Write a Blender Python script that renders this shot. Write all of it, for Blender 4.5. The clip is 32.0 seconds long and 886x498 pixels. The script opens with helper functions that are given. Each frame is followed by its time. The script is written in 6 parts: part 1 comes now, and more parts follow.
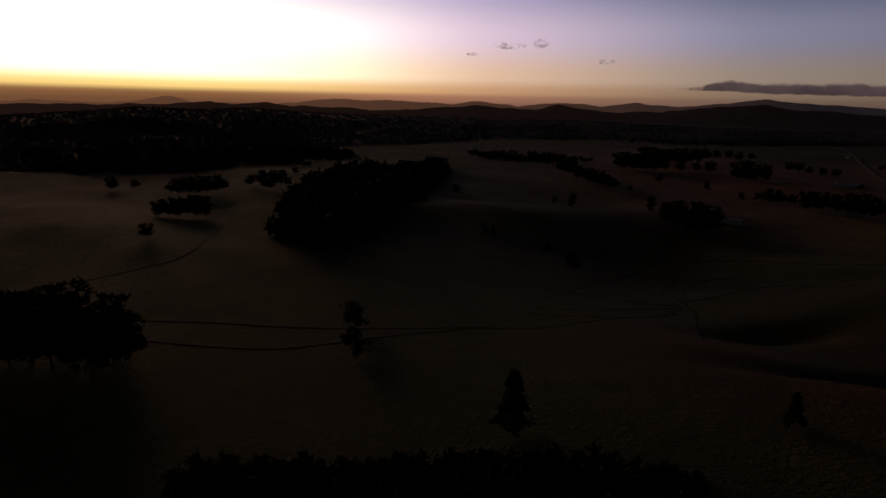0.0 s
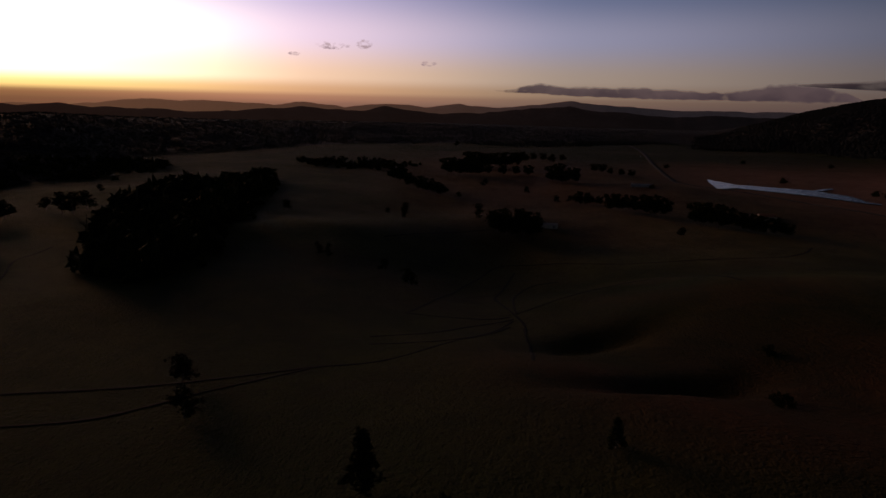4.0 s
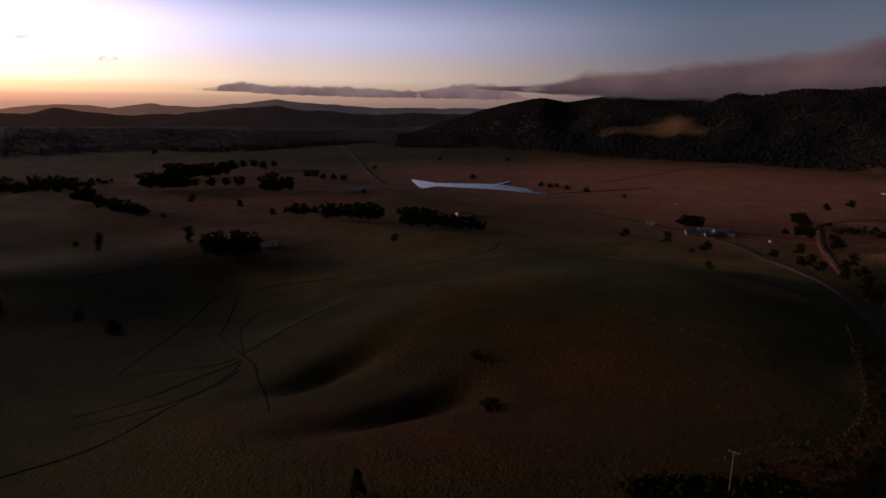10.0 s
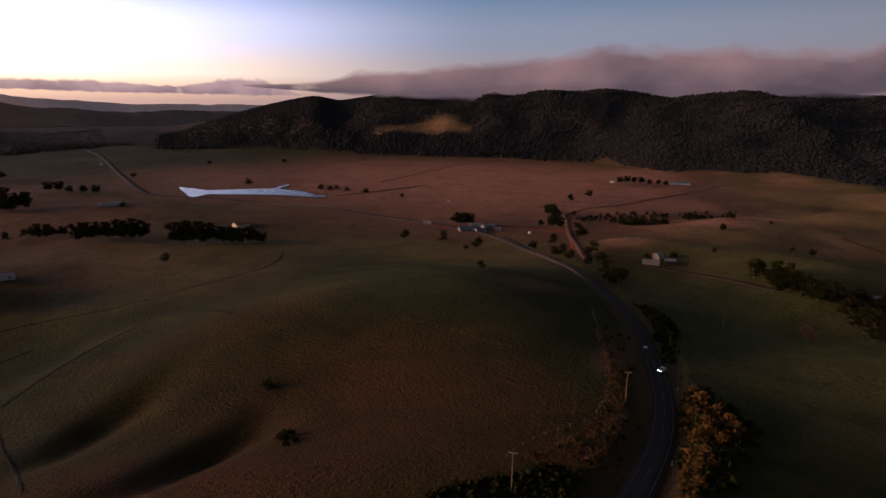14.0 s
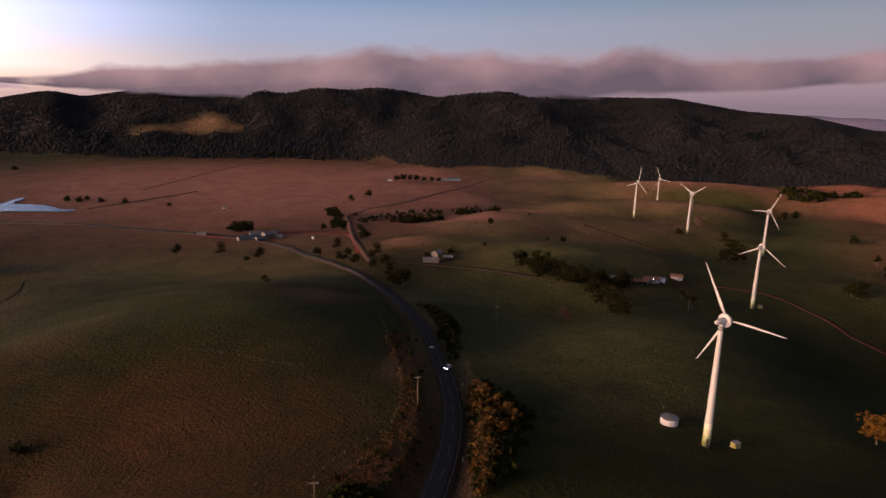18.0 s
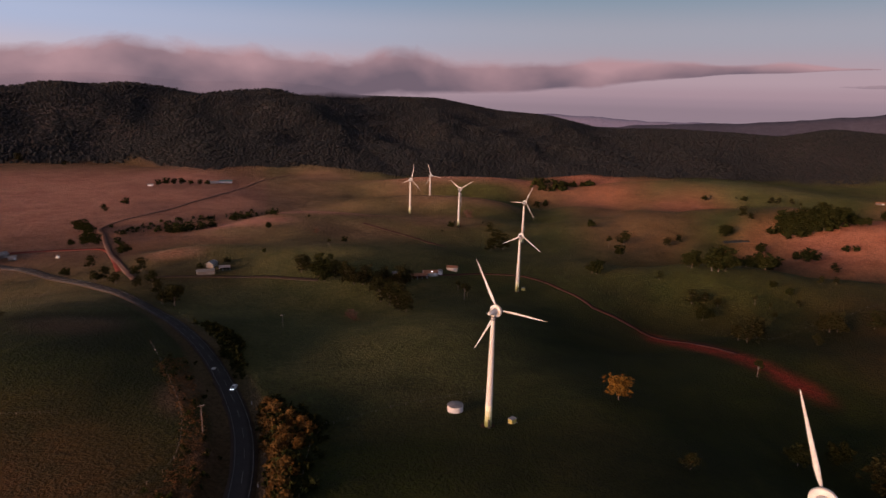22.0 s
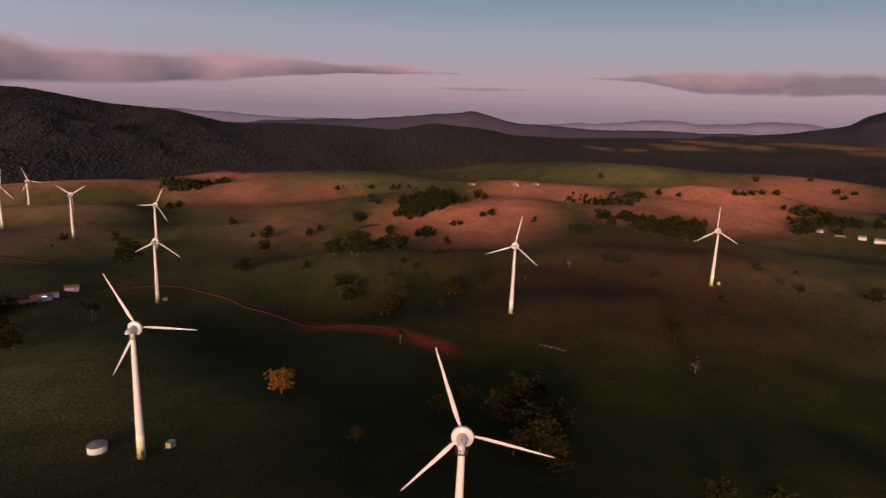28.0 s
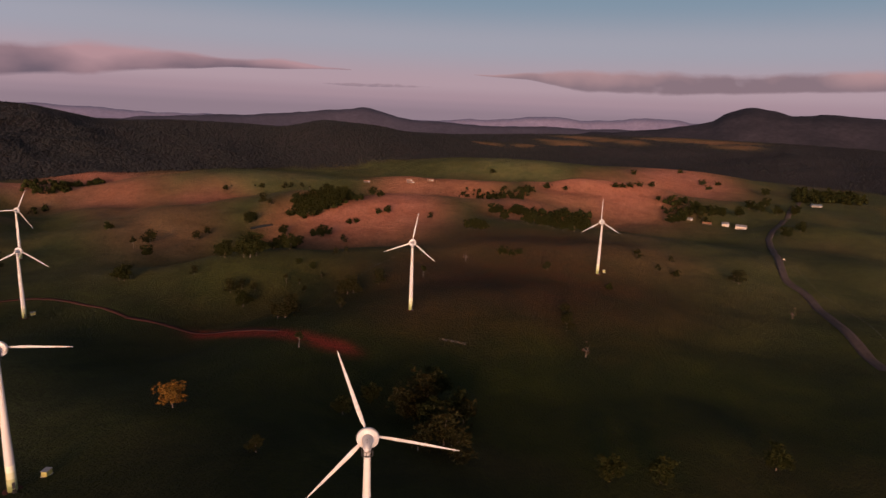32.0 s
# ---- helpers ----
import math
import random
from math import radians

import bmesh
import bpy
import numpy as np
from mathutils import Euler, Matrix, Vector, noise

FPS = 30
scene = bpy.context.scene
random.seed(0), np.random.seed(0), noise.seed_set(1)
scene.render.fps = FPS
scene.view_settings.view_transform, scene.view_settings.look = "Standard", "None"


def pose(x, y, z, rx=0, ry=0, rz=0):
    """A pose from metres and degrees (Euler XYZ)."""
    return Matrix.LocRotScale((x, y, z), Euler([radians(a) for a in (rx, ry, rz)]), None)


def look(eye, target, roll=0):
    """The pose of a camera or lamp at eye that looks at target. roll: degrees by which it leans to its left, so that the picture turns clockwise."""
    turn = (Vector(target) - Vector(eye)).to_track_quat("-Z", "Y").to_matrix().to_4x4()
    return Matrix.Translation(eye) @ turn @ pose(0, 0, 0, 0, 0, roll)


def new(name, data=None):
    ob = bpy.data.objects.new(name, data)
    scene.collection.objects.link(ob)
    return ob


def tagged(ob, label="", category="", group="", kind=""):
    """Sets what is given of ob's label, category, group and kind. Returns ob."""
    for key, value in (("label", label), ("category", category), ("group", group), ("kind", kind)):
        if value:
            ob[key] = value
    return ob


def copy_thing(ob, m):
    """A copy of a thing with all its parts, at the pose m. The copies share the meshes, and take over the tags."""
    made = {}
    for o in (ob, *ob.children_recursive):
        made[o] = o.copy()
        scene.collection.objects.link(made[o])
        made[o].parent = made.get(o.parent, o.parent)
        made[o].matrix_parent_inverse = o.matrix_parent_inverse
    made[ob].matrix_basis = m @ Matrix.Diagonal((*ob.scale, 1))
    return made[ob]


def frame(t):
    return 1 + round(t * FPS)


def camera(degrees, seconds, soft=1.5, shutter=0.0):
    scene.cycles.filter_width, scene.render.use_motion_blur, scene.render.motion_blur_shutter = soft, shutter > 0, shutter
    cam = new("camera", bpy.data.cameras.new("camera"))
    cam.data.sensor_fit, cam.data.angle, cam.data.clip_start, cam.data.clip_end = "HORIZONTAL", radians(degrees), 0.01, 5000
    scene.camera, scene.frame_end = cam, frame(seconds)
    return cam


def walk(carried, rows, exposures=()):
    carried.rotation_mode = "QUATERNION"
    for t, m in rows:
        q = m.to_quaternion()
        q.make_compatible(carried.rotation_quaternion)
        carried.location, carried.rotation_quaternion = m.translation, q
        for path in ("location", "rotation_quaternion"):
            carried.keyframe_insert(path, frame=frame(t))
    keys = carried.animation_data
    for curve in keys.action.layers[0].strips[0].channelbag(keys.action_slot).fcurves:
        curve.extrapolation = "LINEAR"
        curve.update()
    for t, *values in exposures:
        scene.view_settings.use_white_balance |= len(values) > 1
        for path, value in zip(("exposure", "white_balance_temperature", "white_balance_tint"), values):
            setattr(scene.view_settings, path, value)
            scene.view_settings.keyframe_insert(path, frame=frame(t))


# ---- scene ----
cam = camera(71.79, 32.0, soft=1.5, shutter=0.5)
# the drone climbs fifty metres on the spot while it pans round: seconds, place, heading, pitch, lean
PATH = [(0, 6.4, -2.3, 74.0, 95.62, -13.20, 1.11), (0.5, 5.4, -2.5, 75.7, 93.56, -13.26, 1.42), (1, 4.6, -2.7, 77.4, 91.46, -13.27, 1.58),
        (1.5, 3.9, -2.8, 79.1, 89.50, -13.23, 1.56), (2, 3.3, -2.9, 80.7, 87.61, -13.16, 1.46), (2.5, 2.8, -2.9, 82.2, 85.64, -13.10, 1.39),
        (3, 2.3, -2.9, 83.8, 83.76, -13.07, 1.35), (3.5, 1.9, -2.9, 85.3, 81.80, -13.04, 1.30), (5.5, 1.0, -2.5, 91.3, 75.09, -12.91, 0.89),
        (6, 0.8, -2.3, 92.7, 73.60, -12.92, 0.84), (6.5, 0.7, -2.2, 94.2, 71.44, -12.91, 0.76), (7, 0.6, -2.1, 95.7, 68.93, -12.90, 0.68),
        (7.5, 0.6, -1.9, 97.2, 66.42, -12.90, 0.65), (8, 0.5, -1.8, 98.6, 63.89, -12.91, 0.63), (8.5, 0.5, -1.6, 100.1, 61.38, -12.92, 0.59),
        (9, 0.5, -1.5, 101.6, 58.85, -12.95, 0.56), (9.5, 0.5, -1.4, 103.0, 56.31, -12.98, 0.52), (10, 0.4, -1.2, 104.4, 53.76, -13.01, 0.48),
        (10.5, 0.4, -1.1, 105.9, 51.21, -13.04, 0.44), (11, 0.4, -1.0, 107.3, 48.65, -13.08, 0.42), (11.5, 0.4, -0.9, 108.7, 46.09, -13.12, 0.42),
        (12, 0.4, -0.8, 110.1, 43.55, -13.16, 0.42), (12.5, 0.4, -0.7, 111.4, 40.99, -13.19, 0.42), (13, 0.4, -0.7, 112.7, 38.42, -13.23, 0.45),
        (13.5, 0.4, -0.6, 114.0, 35.89, -13.27, 0.49), (14, 0.3, -0.5, 115.3, 33.33, -13.31, 0.53), (14.5, 0.3, -0.5, 116.5, 30.79, -13.33, 0.57),
        (16.5, 0.2, -0.3, 120.8, 20.55, -13.40, 0.73), (17, 0.1, -0.2, 121.8, 17.98, -13.41, 0.80), (17.5, 0.1, -0.2, 122.7, 15.44, -13.43, 0.88),
        (18, 0.1, -0.1, 123.5, 12.83, -13.44, 0.97), (18.5, 0.0, -0.1, 124.3, 10.23, -13.42, 1.04), (19, 0.0, 0.0, 125.0, 7.70, -13.41, 1.13),
        (19.5, -0.0, 0.1, 125.6, 5.14, -13.40, 1.23), (20, -0.1, 0.1, 126.2, 2.55, -13.38, 1.31), (20.5, -0.1, 0.2, 126.7, -0.05, -13.35, 1.37),
        (21, -0.1, 0.3, 127.1, -2.64, -13.33, 1.48), (21.5, -0.1, 0.4, 127.5, -5.24, -13.32, 1.58), (22, -0.1, 0.5, 127.7, -7.92, -13.30, 1.60),
        (22.5, -0.1, 0.6, 128.0, -10.52, -13.29, 1.67), (23, -0.1, 0.7, 128.1, -13.25, -13.27, 1.75), (23.5, -0.1, 0.8, 128.2, -15.98, -13.24, 1.80),
        (24, -0.0, 0.9, 128.2, -18.68, -13.20, 1.85), (24.5, -0.0, 1.0, 128.2, -21.45, -13.14, 1.93), (25, 0.0, 1.2, 128.2, -24.18, -13.09, 2.05),
        (25.5, 0.1, 1.3, 128.1, -26.94, -13.02, 2.16), (26, 0.1, 1.4, 127.9, -29.69, -12.94, 2.23), (26.5, 0.1, 1.6, 127.8, -32.48, -12.85, 2.24),
        (28.5, 0.3, 2.0, 127.1, -42.84, -12.57, 2.35), (29, 0.3, 2.1, 127.0, -43.71, -12.56, 2.33), (29.5, 0.3, 2.2, 127.0, -44.58, -12.55, 2.32),
        (30, 0.3, 2.3, 127.0, -45.55, -12.54, 2.33), (30.5, 0.3, 2.3, 127.1, -46.71, -12.54, 2.37), (31, 0.2, 2.3, 127.3, -47.99, -12.55, 2.43),
        (31.5, 0.1, 2.2, 127.6, -49.35, -12.56, 2.48), (32, -0.1, 2.1, 128.1, -50.93, -12.56, 2.49)]
walk(cam, [(t, pose(x, y, z, 90 + pitch, 0, yaw) @ pose(0, 0, 0, 0, 0, lean)) for t, x, y, z, yaw, pitch, lean in PATH],
     exposures=[(0, -3.5), (3, -3.3), (6, -2.93), (9, -2.29), (11, -1.62), (13, -1.04), (14, -0.78), (16.5, -0.4), (19, -0.21), (23, -0.13), (32, -0.17)])

# ---- sky, after sunset ----
SUN_BEARING, SUN_RISE = 124.0, 7.2
SKY_STOPS = [0.0, 0.013, 0.026, 0.05, 0.12, 0.2, 0.36, 1.0]          # share of 50 degrees above the horizon
SKY_SUN = [(1.7, 0.72, 0.36), (2.6, 1.15, 0.48), (12.1, 8.14, 2.75), (19.14, 16.94, 11.33), (19.14, 17.38, 15.29), (11.11, 9.669, 9.669), (0.6, 0.54, 0.58), (0.085, 0.08, 0.094)]
SKY_NEAR = [(2.6, 1.15, 0.75), (4.4, 1.95, 1.15), (7.59, 4.07, 2.09), (10.3, 6.71, 4.55), (9.86, 7.37, 8.7), (5.66, 4.84, 7.2), (0.55, 0.55, 0.88), (0.085, 0.08, 0.094)]
SKY_SIDE = [(1.5, 0.93, 0.75), (1.95, 1.2, 0.86), (2.808, 1.89, 1.296), (3.57, 2.72, 2.18), (2.85, 2.76, 3.88), (1.25, 1.48, 2.56), (0.34, 0.40, 0.66), (0.085, 0.08, 0.094)]
SKY_CROSS = [(0.46, 0.32, 0.37), (0.53, 0.38, 0.43), (0.59, 0.45, 0.51), (0.629, 0.536, 0.605), (0.47, 0.54, 0.76), (0.245, 0.4, 0.68), (0.19, 0.21, 0.28), (0.085, 0.08, 0.094)]
SKY_AWAY = [(0.31, 0.225, 0.275), (0.36, 0.255, 0.31), (0.42, 0.29, 0.345), (0.48, 0.345, 0.4), (0.388, 0.382, 0.456), (0.235, 0.32, 0.415), (0.16, 0.17, 0.21), (0.085, 0.08, 0.094)]
sun_way = Vector((-math.sin(radians(SUN_BEARING)), math.cos(radians(SUN_BEARING)), 0))

world = bpy.data.worlds.new("evening_sky")
scene.world = world
world.use_nodes = True
wn, wl = world.node_tree.nodes, world.node_tree.links
wn.clear()


def wmath(op, a, b=None, clamp=False):
    n = wn.new("ShaderNodeMath")
    n.operation, n.use_clamp = op, clamp
    for k, v in enumerate((a, b)):
        if v is None:
            continue
        if isinstance(v, (int, float)):
            n.inputs[k].default_value = v
        else:
            wl.new(v, n.inputs[k])
    return n.outputs[0]


coord = wn.new("ShaderNodeTexCoord")
split = wn.new("ShaderNodeSeparateXYZ")
wl.new(coord.outputs["Generated"], split.inputs[0])
rise = wmath("ARCSINE", split.outputs[2])
share = wmath("DIVIDE", rise, radians(50), True)
flat_len = wmath("SQRT", wmath("SUBTRACT", 1.0, wmath("MULTIPLY", split.outputs[2], split.outputs[2])))
along = wmath("ADD", wmath("MULTIPLY", split.outputs[0], sun_way.x), wmath("MULTIPLY", split.outputs[1], sun_way.y))
apart = wmath("ARCCOSINE", wmath("DIVIDE", along, wmath("MAXIMUM", flat_len, 0.001)))


def sky_column(stops):
    n = wn.new("ShaderNodeValToRGB")
    n.color_ramp.interpolation = "EASE"
    while len(n.color_ramp.elements) < len(stops):
        n.color_ramp.elements.new(0.5)
    for e, at, c in zip(n.color_ramp.elements, SKY_STOPS, stops):
        e.position, e.color = at, (c[0] / 10, c[1] / 10, c[2] / 10, 1)
    wl.new(share, n.inputs[0])
    return n.outputs[0]


def sky_mix(a, b, lo, hi):
    r = wn.new("ShaderNodeMapRange")
    r.inputs[1].default_value, r.inputs[2].default_value = radians(lo), radians(hi)
    r.interpolation_type = "SMOOTHSTEP"
    wl.new(apart, r.inputs[0])
    m = wn.new("ShaderNodeMix")
    m.data_type = "RGBA"
    wl.new(r.outputs[0], m.inputs[0]), wl.new(a, m.inputs[6]), wl.new(b, m.inputs[7])
    return m.outputs[2]


tone = sky_mix(sky_column(SKY_SUN), sky_column(SKY_NEAR), 4, 34)
tone = sky_mix(tone, sky_column(SKY_SIDE), 20, 57)
tone = sky_mix(tone, sky_column(SKY_CROSS), 44, 96)
tone = sky_mix(tone, sky_column(SKY_AWAY), 80, 150)
glow = wn.new("ShaderNodeBackground")
glow.inputs[1].default_value = 10.0
wl.new(tone, glow.inputs[0])
air = wn.new("ShaderNodeTexSky")
air.sky_type, air.sun_disc, air.sun_elevation, air.sun_rotation = "NISHITA", False, radians(SUN_RISE), radians(-SUN_BEARING)
clear = wn.new("ShaderNodeBackground")
clear.inputs[1].default_value = 0.002
wl.new(air.outputs[0], clear.inputs[0])
both = wn.new("ShaderNodeAddShader")
wl.new(glow.outputs[0], both.inputs[0]), wl.new(clear.outputs[0], both.inputs[1])
wout = wn.new("ShaderNodeOutputWorld")
wl.new(both.outputs[0], wout.inputs[0])

sun = new("sun", bpy.data.lights.new("sun", "SUN"))
sun.data.energy, sun.data.angle, sun.data.color = 5.7, radians(15), (1.0, 0.46, 0.21)
sun.matrix_world = look((0, 0, 400), Vector((0, 0, 400)) - sun_way - Vector((0, 0, math.tan(radians(SUN_RISE)))))

# ---- materials ----


class Mat:
    """A node material in the making."""

    def __init__(self, name, rough=0.8, metal=0.0, specular=0.3):
        self.m = bpy.data.materials.new(name)
        self.m.use_nodes = True
        self.n, self.l = self.m.node_tree.nodes, self.m.node_tree.links
        self.b = self.n["Principled BSDF"]
        self.b.inputs["Roughness"].default_value, self.b.inputs["Metallic"].default_value = rough, metal
        self.b.inputs["Specular IOR Level"].default_value = specular
        self.out = self.n["Material Output"]

    def link(self, a, b):
        self.l.new(a, b)

    def position(self):
        return self.n.new("ShaderNodeNewGeometry").outputs["Position"]

    def local(self):
        return self.n.new("ShaderNodeTexCoord").outputs["Object"]

    def scaled(self, vec, scale):
        n = self.n.new("ShaderNodeVectorMath")
        n.operation = "MULTIPLY"
        self.link(vec, n.inputs[0])
        n.inputs[1].default_value = scale
        return n.outputs[0]

    def noise(self, vec, scale, detail=4, rough=0.55, distort=0.0):
        n = self.n.new("ShaderNodeTexNoise")
        n.inputs["Scale"].default_value, n.inputs["Detail"].default_value = scale, detail
        n.inputs["Roughness"].default_value, n.inputs["Distortion"].default_value = rough, distort
        self.link(vec, n.inputs["Vector"])
        return n.outputs["Fac"]

    def span(self, v, lo, hi, a=0.0, b=1.0):
        n = self.n.new("ShaderNodeMapRange")
        self.link(v, n.inputs[0])
        for k, q in enumerate((lo, hi, a, b)):
            n.inputs[k + 1].default_value = q
        return n.outputs[0]

    def math(self, op, a, b, clamp=False):
        n = self.n.new("ShaderNodeMath")
        n.operation, n.use_clamp = op, clamp
        for k, v in enumerate((a, b)):
            if isinstance(v, (int, float)):
                n.inputs[k].default_value = v
            else:
                self.link(v, n.inputs[k])
        return n.outputs[0]

    def mix(self, f, a, b, blend="MIX"):
        n = self.n.new("ShaderNodeMix")
        n.data_type, n.blend_type = "RGBA", blend
        for k, v in ((0, f), (6, a), (7, b)):
            if isinstance(v, (int, float)):
                n.inputs[k].default_value = v
            elif isinstance(v, tuple):
                n.inputs[k].default_value = (*v, 1)
            else:
                self.link(v, n.inputs[k])
        return n.outputs[2]

    def attr(self, name):
        n = self.n.new("ShaderNodeAttribute")
        n.attribute_name = name
        return n.outputs["Fac"]

    def pick(self):
        return self.n.new("ShaderNodeObjectInfo").outputs["Random"]

    def island(self):
        return self.n.new("ShaderNodeNewGeometry").outputs["Random Per Island"]

    def colour(self, c):
        if isinstance(c, tuple):
            self.b.inputs["Base Color"].default_value = (*c, 1)
        else:
            self.link(c, self.b.inputs["Base Color"])
        return self

    def bump(self, h, strength=0.5, distance=0.1):
        n = self.n.new("ShaderNodeBump")
        n.inputs["Strength"].default_value, n.inputs["Distance"].default_value = strength, distance
        self.link(h, n.inputs["Height"])
        self.link(n.outputs[0], self.b.inputs["Normal"])
        return self


def worn(name, a, b, size, rough=0.7, metal=0.0, bump=0.3, specular=0.3, vary=0.0):
    """A surface of two tones of one colour, mottled at two scales."""
    k = Mat(name, rough, metal, specular)
    p = k.local()
    c = k.mix(k.span(k.noise(p, 1 / size, 5, 0.6), 0.3, 0.7), a, b)
    c = k.mix(k.span(k.noise(p, 7 / size, 3), 0.35, 0.75, 0, 0.45), c, tuple(0.55 * q for q in a))
    if vary:
        c = k.mix(k.span(k.pick(), 0, 1, 0, vary), c, tuple(0.4 * q for q in b))
    k.colour(c)
    if bump:
        k.bump(k.noise(p, 9 / size, 4), bump, 0.05 * size)
    return k.m


def grass_ground():
    k = Mat("paddock_grass", 0.95, 0, 0.1)
    p = k.position()
    broad, mid, fine = k.noise(p, 0.006, 4), k.noise(p, 0.035, 5, 0.6, 0.6), k.noise(p, 0.5, 4, 0.65)
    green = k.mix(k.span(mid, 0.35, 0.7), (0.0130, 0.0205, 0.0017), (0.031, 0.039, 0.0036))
    dry_lit = k.mix(k.span(mid, 0.3, 0.7), (0.37, 0.166, 0.122), (0.53, 0.265, 0.202))
    dry_lit = k.mix(k.attr("rufous"), dry_lit, k.mix(k.span(mid, 0.3, 0.7), (0.46, 0.158, 0.096), (0.68, 0.255, 0.160)))
    dryness = k.math("ADD", k.attr("dry_lit"), k.span(broad, 0.3, 0.7, -0.07, 0.05), True)
    green = k.mix(k.attr("lush_lit"), green, k.mix(k.span(mid, 0.35, 0.7), (0.098, 0.105, 0.034), (0.165, 0.160, 0.058)))
    c = k.mix(dryness, green, dry_lit)
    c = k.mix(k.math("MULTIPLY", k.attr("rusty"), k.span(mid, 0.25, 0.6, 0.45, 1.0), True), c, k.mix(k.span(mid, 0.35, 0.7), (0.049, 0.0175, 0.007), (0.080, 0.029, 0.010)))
    soil = k.math("MULTIPLY", k.attr("soil"), k.span(k.noise(p, 0.05, 4, 0.6), 0.2, 0.5), True)
    c = k.mix(soil, c, (0.28, 0.036, 0.022))
    c = k.mix(k.span(fine, 0.38, 0.62, 0, 0.42), c, (0.017, 0.016, 0.007))
    # tussocks and bare scrapes
    tussock = k.noise(p, 1.1, 3, 0.6)
    c = k.mix(k.span(tussock, 0.5, 0.66, 0, 0.45), c, (0.008, 0.008, 0.004))
    c = k.mix(k.span(k.noise(p, 0.16, 4, 0.6), 0.56, 0.72, 0, 0.35), c, (0.012, 0.014, 0.005))
    # cattle terraces that follow the slopes
    terrace = k.noise(k.scaled(p, (0.11, 0.11, 2.8)), 1.0, 4, 0.62)
    c = k.mix(k.span(terrace, 0.45, 0.64, 0, 0.12), c, (0.014, 0.012, 0.005))
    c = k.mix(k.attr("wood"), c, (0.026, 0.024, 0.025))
    k.colour(c)
    h = k.math("ADD", k.math("MULTIPLY", fine, 0.8), k.math("MULTIPLY", terrace, 0.5))
    k.bump(k.math("ADD", h, k.math("MULTIPLY", tussock, 0.5)), 1.0, 2.2)
    return k.m


def leafy(name, a, b):
    k = Mat(name, 0.95, 0, 0.03)
    p = k.position()
    c = k.mix(k.island(), a, b)
    c = k.mix(k.span(k.noise(p, 1.3, 4, 0.7), 0.4, 0.7, 0, 0.7), c, tuple(0.35 * q for q in a))
    k.colour(k.mix(k.span(k.pick(), 0, 1, 0, 0.35), c, tuple(0.5 * q for q in b)))
    return k.bump(k.noise(p, 3.0, 3), 0.6, 0.3).m


def road_surface():
    k = Mat("asphalt", 0.95, 0, 0.05)
    p = k.position()
    c = k.mix(k.span(k.noise(p, 0.15, 5, 0.6), 0.3, 0.7), (0.036, 0.033, 0.034), (0.052, 0.049, 0.049))
    k.colour(k.mix(k.span(k.noise(p, 6.0, 3), 0.4, 0.7, 0, 0.4), c, (0.03, 0.03, 0.032)))
    return k.bump(k.noise(p, 9.0, 3), 0.2, 0.05).m


def dirt(name, a, b):
    k = Mat(name, 0.95, 0, 0.1)
    p = k.position()
    c = k.mix(k.span(k.noise(p, 0.2, 5, 0.65), 0.3, 0.7), a, b)
    k.colour(k.mix(k.span(k.noise(p, 1.7, 4), 0.4, 0.7, 0, 0.5), c, tuple(0.5 * q for q in a)))
    return k.bump(k.noise(p, 1.2, 4), 0.5, 0.2).m


def lake_water():
    k = Mat("still_water", 0.14, 0, 0.28)
    k.colour((0.02, 0.024, 0.026))
    return k.bump(k.noise(k.position(), 0.4, 3), 0.6, 0.3).m


def glowing(name, colour, strength):
    k = Mat(name)
    k.b.inputs["Emission Color"].default_value, k.b.inputs["Emission Strength"].default_value = (*colour, 1), strength
    return k.colour(colour).m


def tower_paint():
    """White paint, with rings of green towards the foot, as the tower wears them."""
    k = Mat("tower_paint", 0.45, 0, 0.4)
    p = k.local()
    sp = k.n.new("ShaderNodeSeparateXYZ")
    k.link(p, sp.inputs[0])
    ring = k.n.new("ShaderNodeValToRGB")
    ring.color_ramp.interpolation = "CONSTANT"
    for at, c in ((0.0, (0.24, 0.28, 0.09)), (0.25, (0.36, 0.38, 0.17)), (0.5, (0.50, 0.51, 0.30)), (0.75, (0.64, 0.63, 0.47))):
        e = ring.color_ramp.elements.new(at)
        e.color = (*c, 1)
    ring.color_ramp.elements[-1].position, ring.color_ramp.elements[-1].color = 1.0, (0.48, 0.46, 0.43, 1)
    k.link(k.span(sp.outputs[2], 0.0, 9.0), ring.inputs[0])
    c = k.mix(k.span(k.noise(k.scaled(p, (1.2, 1.2, 0.12)), 1.0, 5), 0.42, 0.75, 0, 0.35), ring.outputs[0], (0.42, 0.38, 0.32))
    return k.colour(c).bump(k.noise(p, 3.0, 2), 0.05, 0.02).m


OLD_ASPHALT = dirt("worn_old_asphalt", (0.058, 0.044, 0.039), (0.088, 0.067, 0.060))
PINK_GRAVEL = dirt("reddish_gravel", (0.115, 0.068, 0.054), (0.18, 0.106, 0.082))
GRASS, ASPHALT, WATER, TOWER = grass_ground(), road_surface(), lake_water(), tower_paint()
RED_DIRT = dirt("red_dirt", (0.12, 0.026, 0.019), (0.18, 0.040, 0.028))
DULL_DIRT = dirt("dull_red_dirt", (0.050, 0.020, 0.016), (0.085, 0.032, 0.025))
TAN_DIRT = dirt("gravel_dirt", (0.048, 0.033, 0.024), (0.08, 0.055, 0.04))
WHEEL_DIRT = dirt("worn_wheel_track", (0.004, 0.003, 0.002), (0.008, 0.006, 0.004))
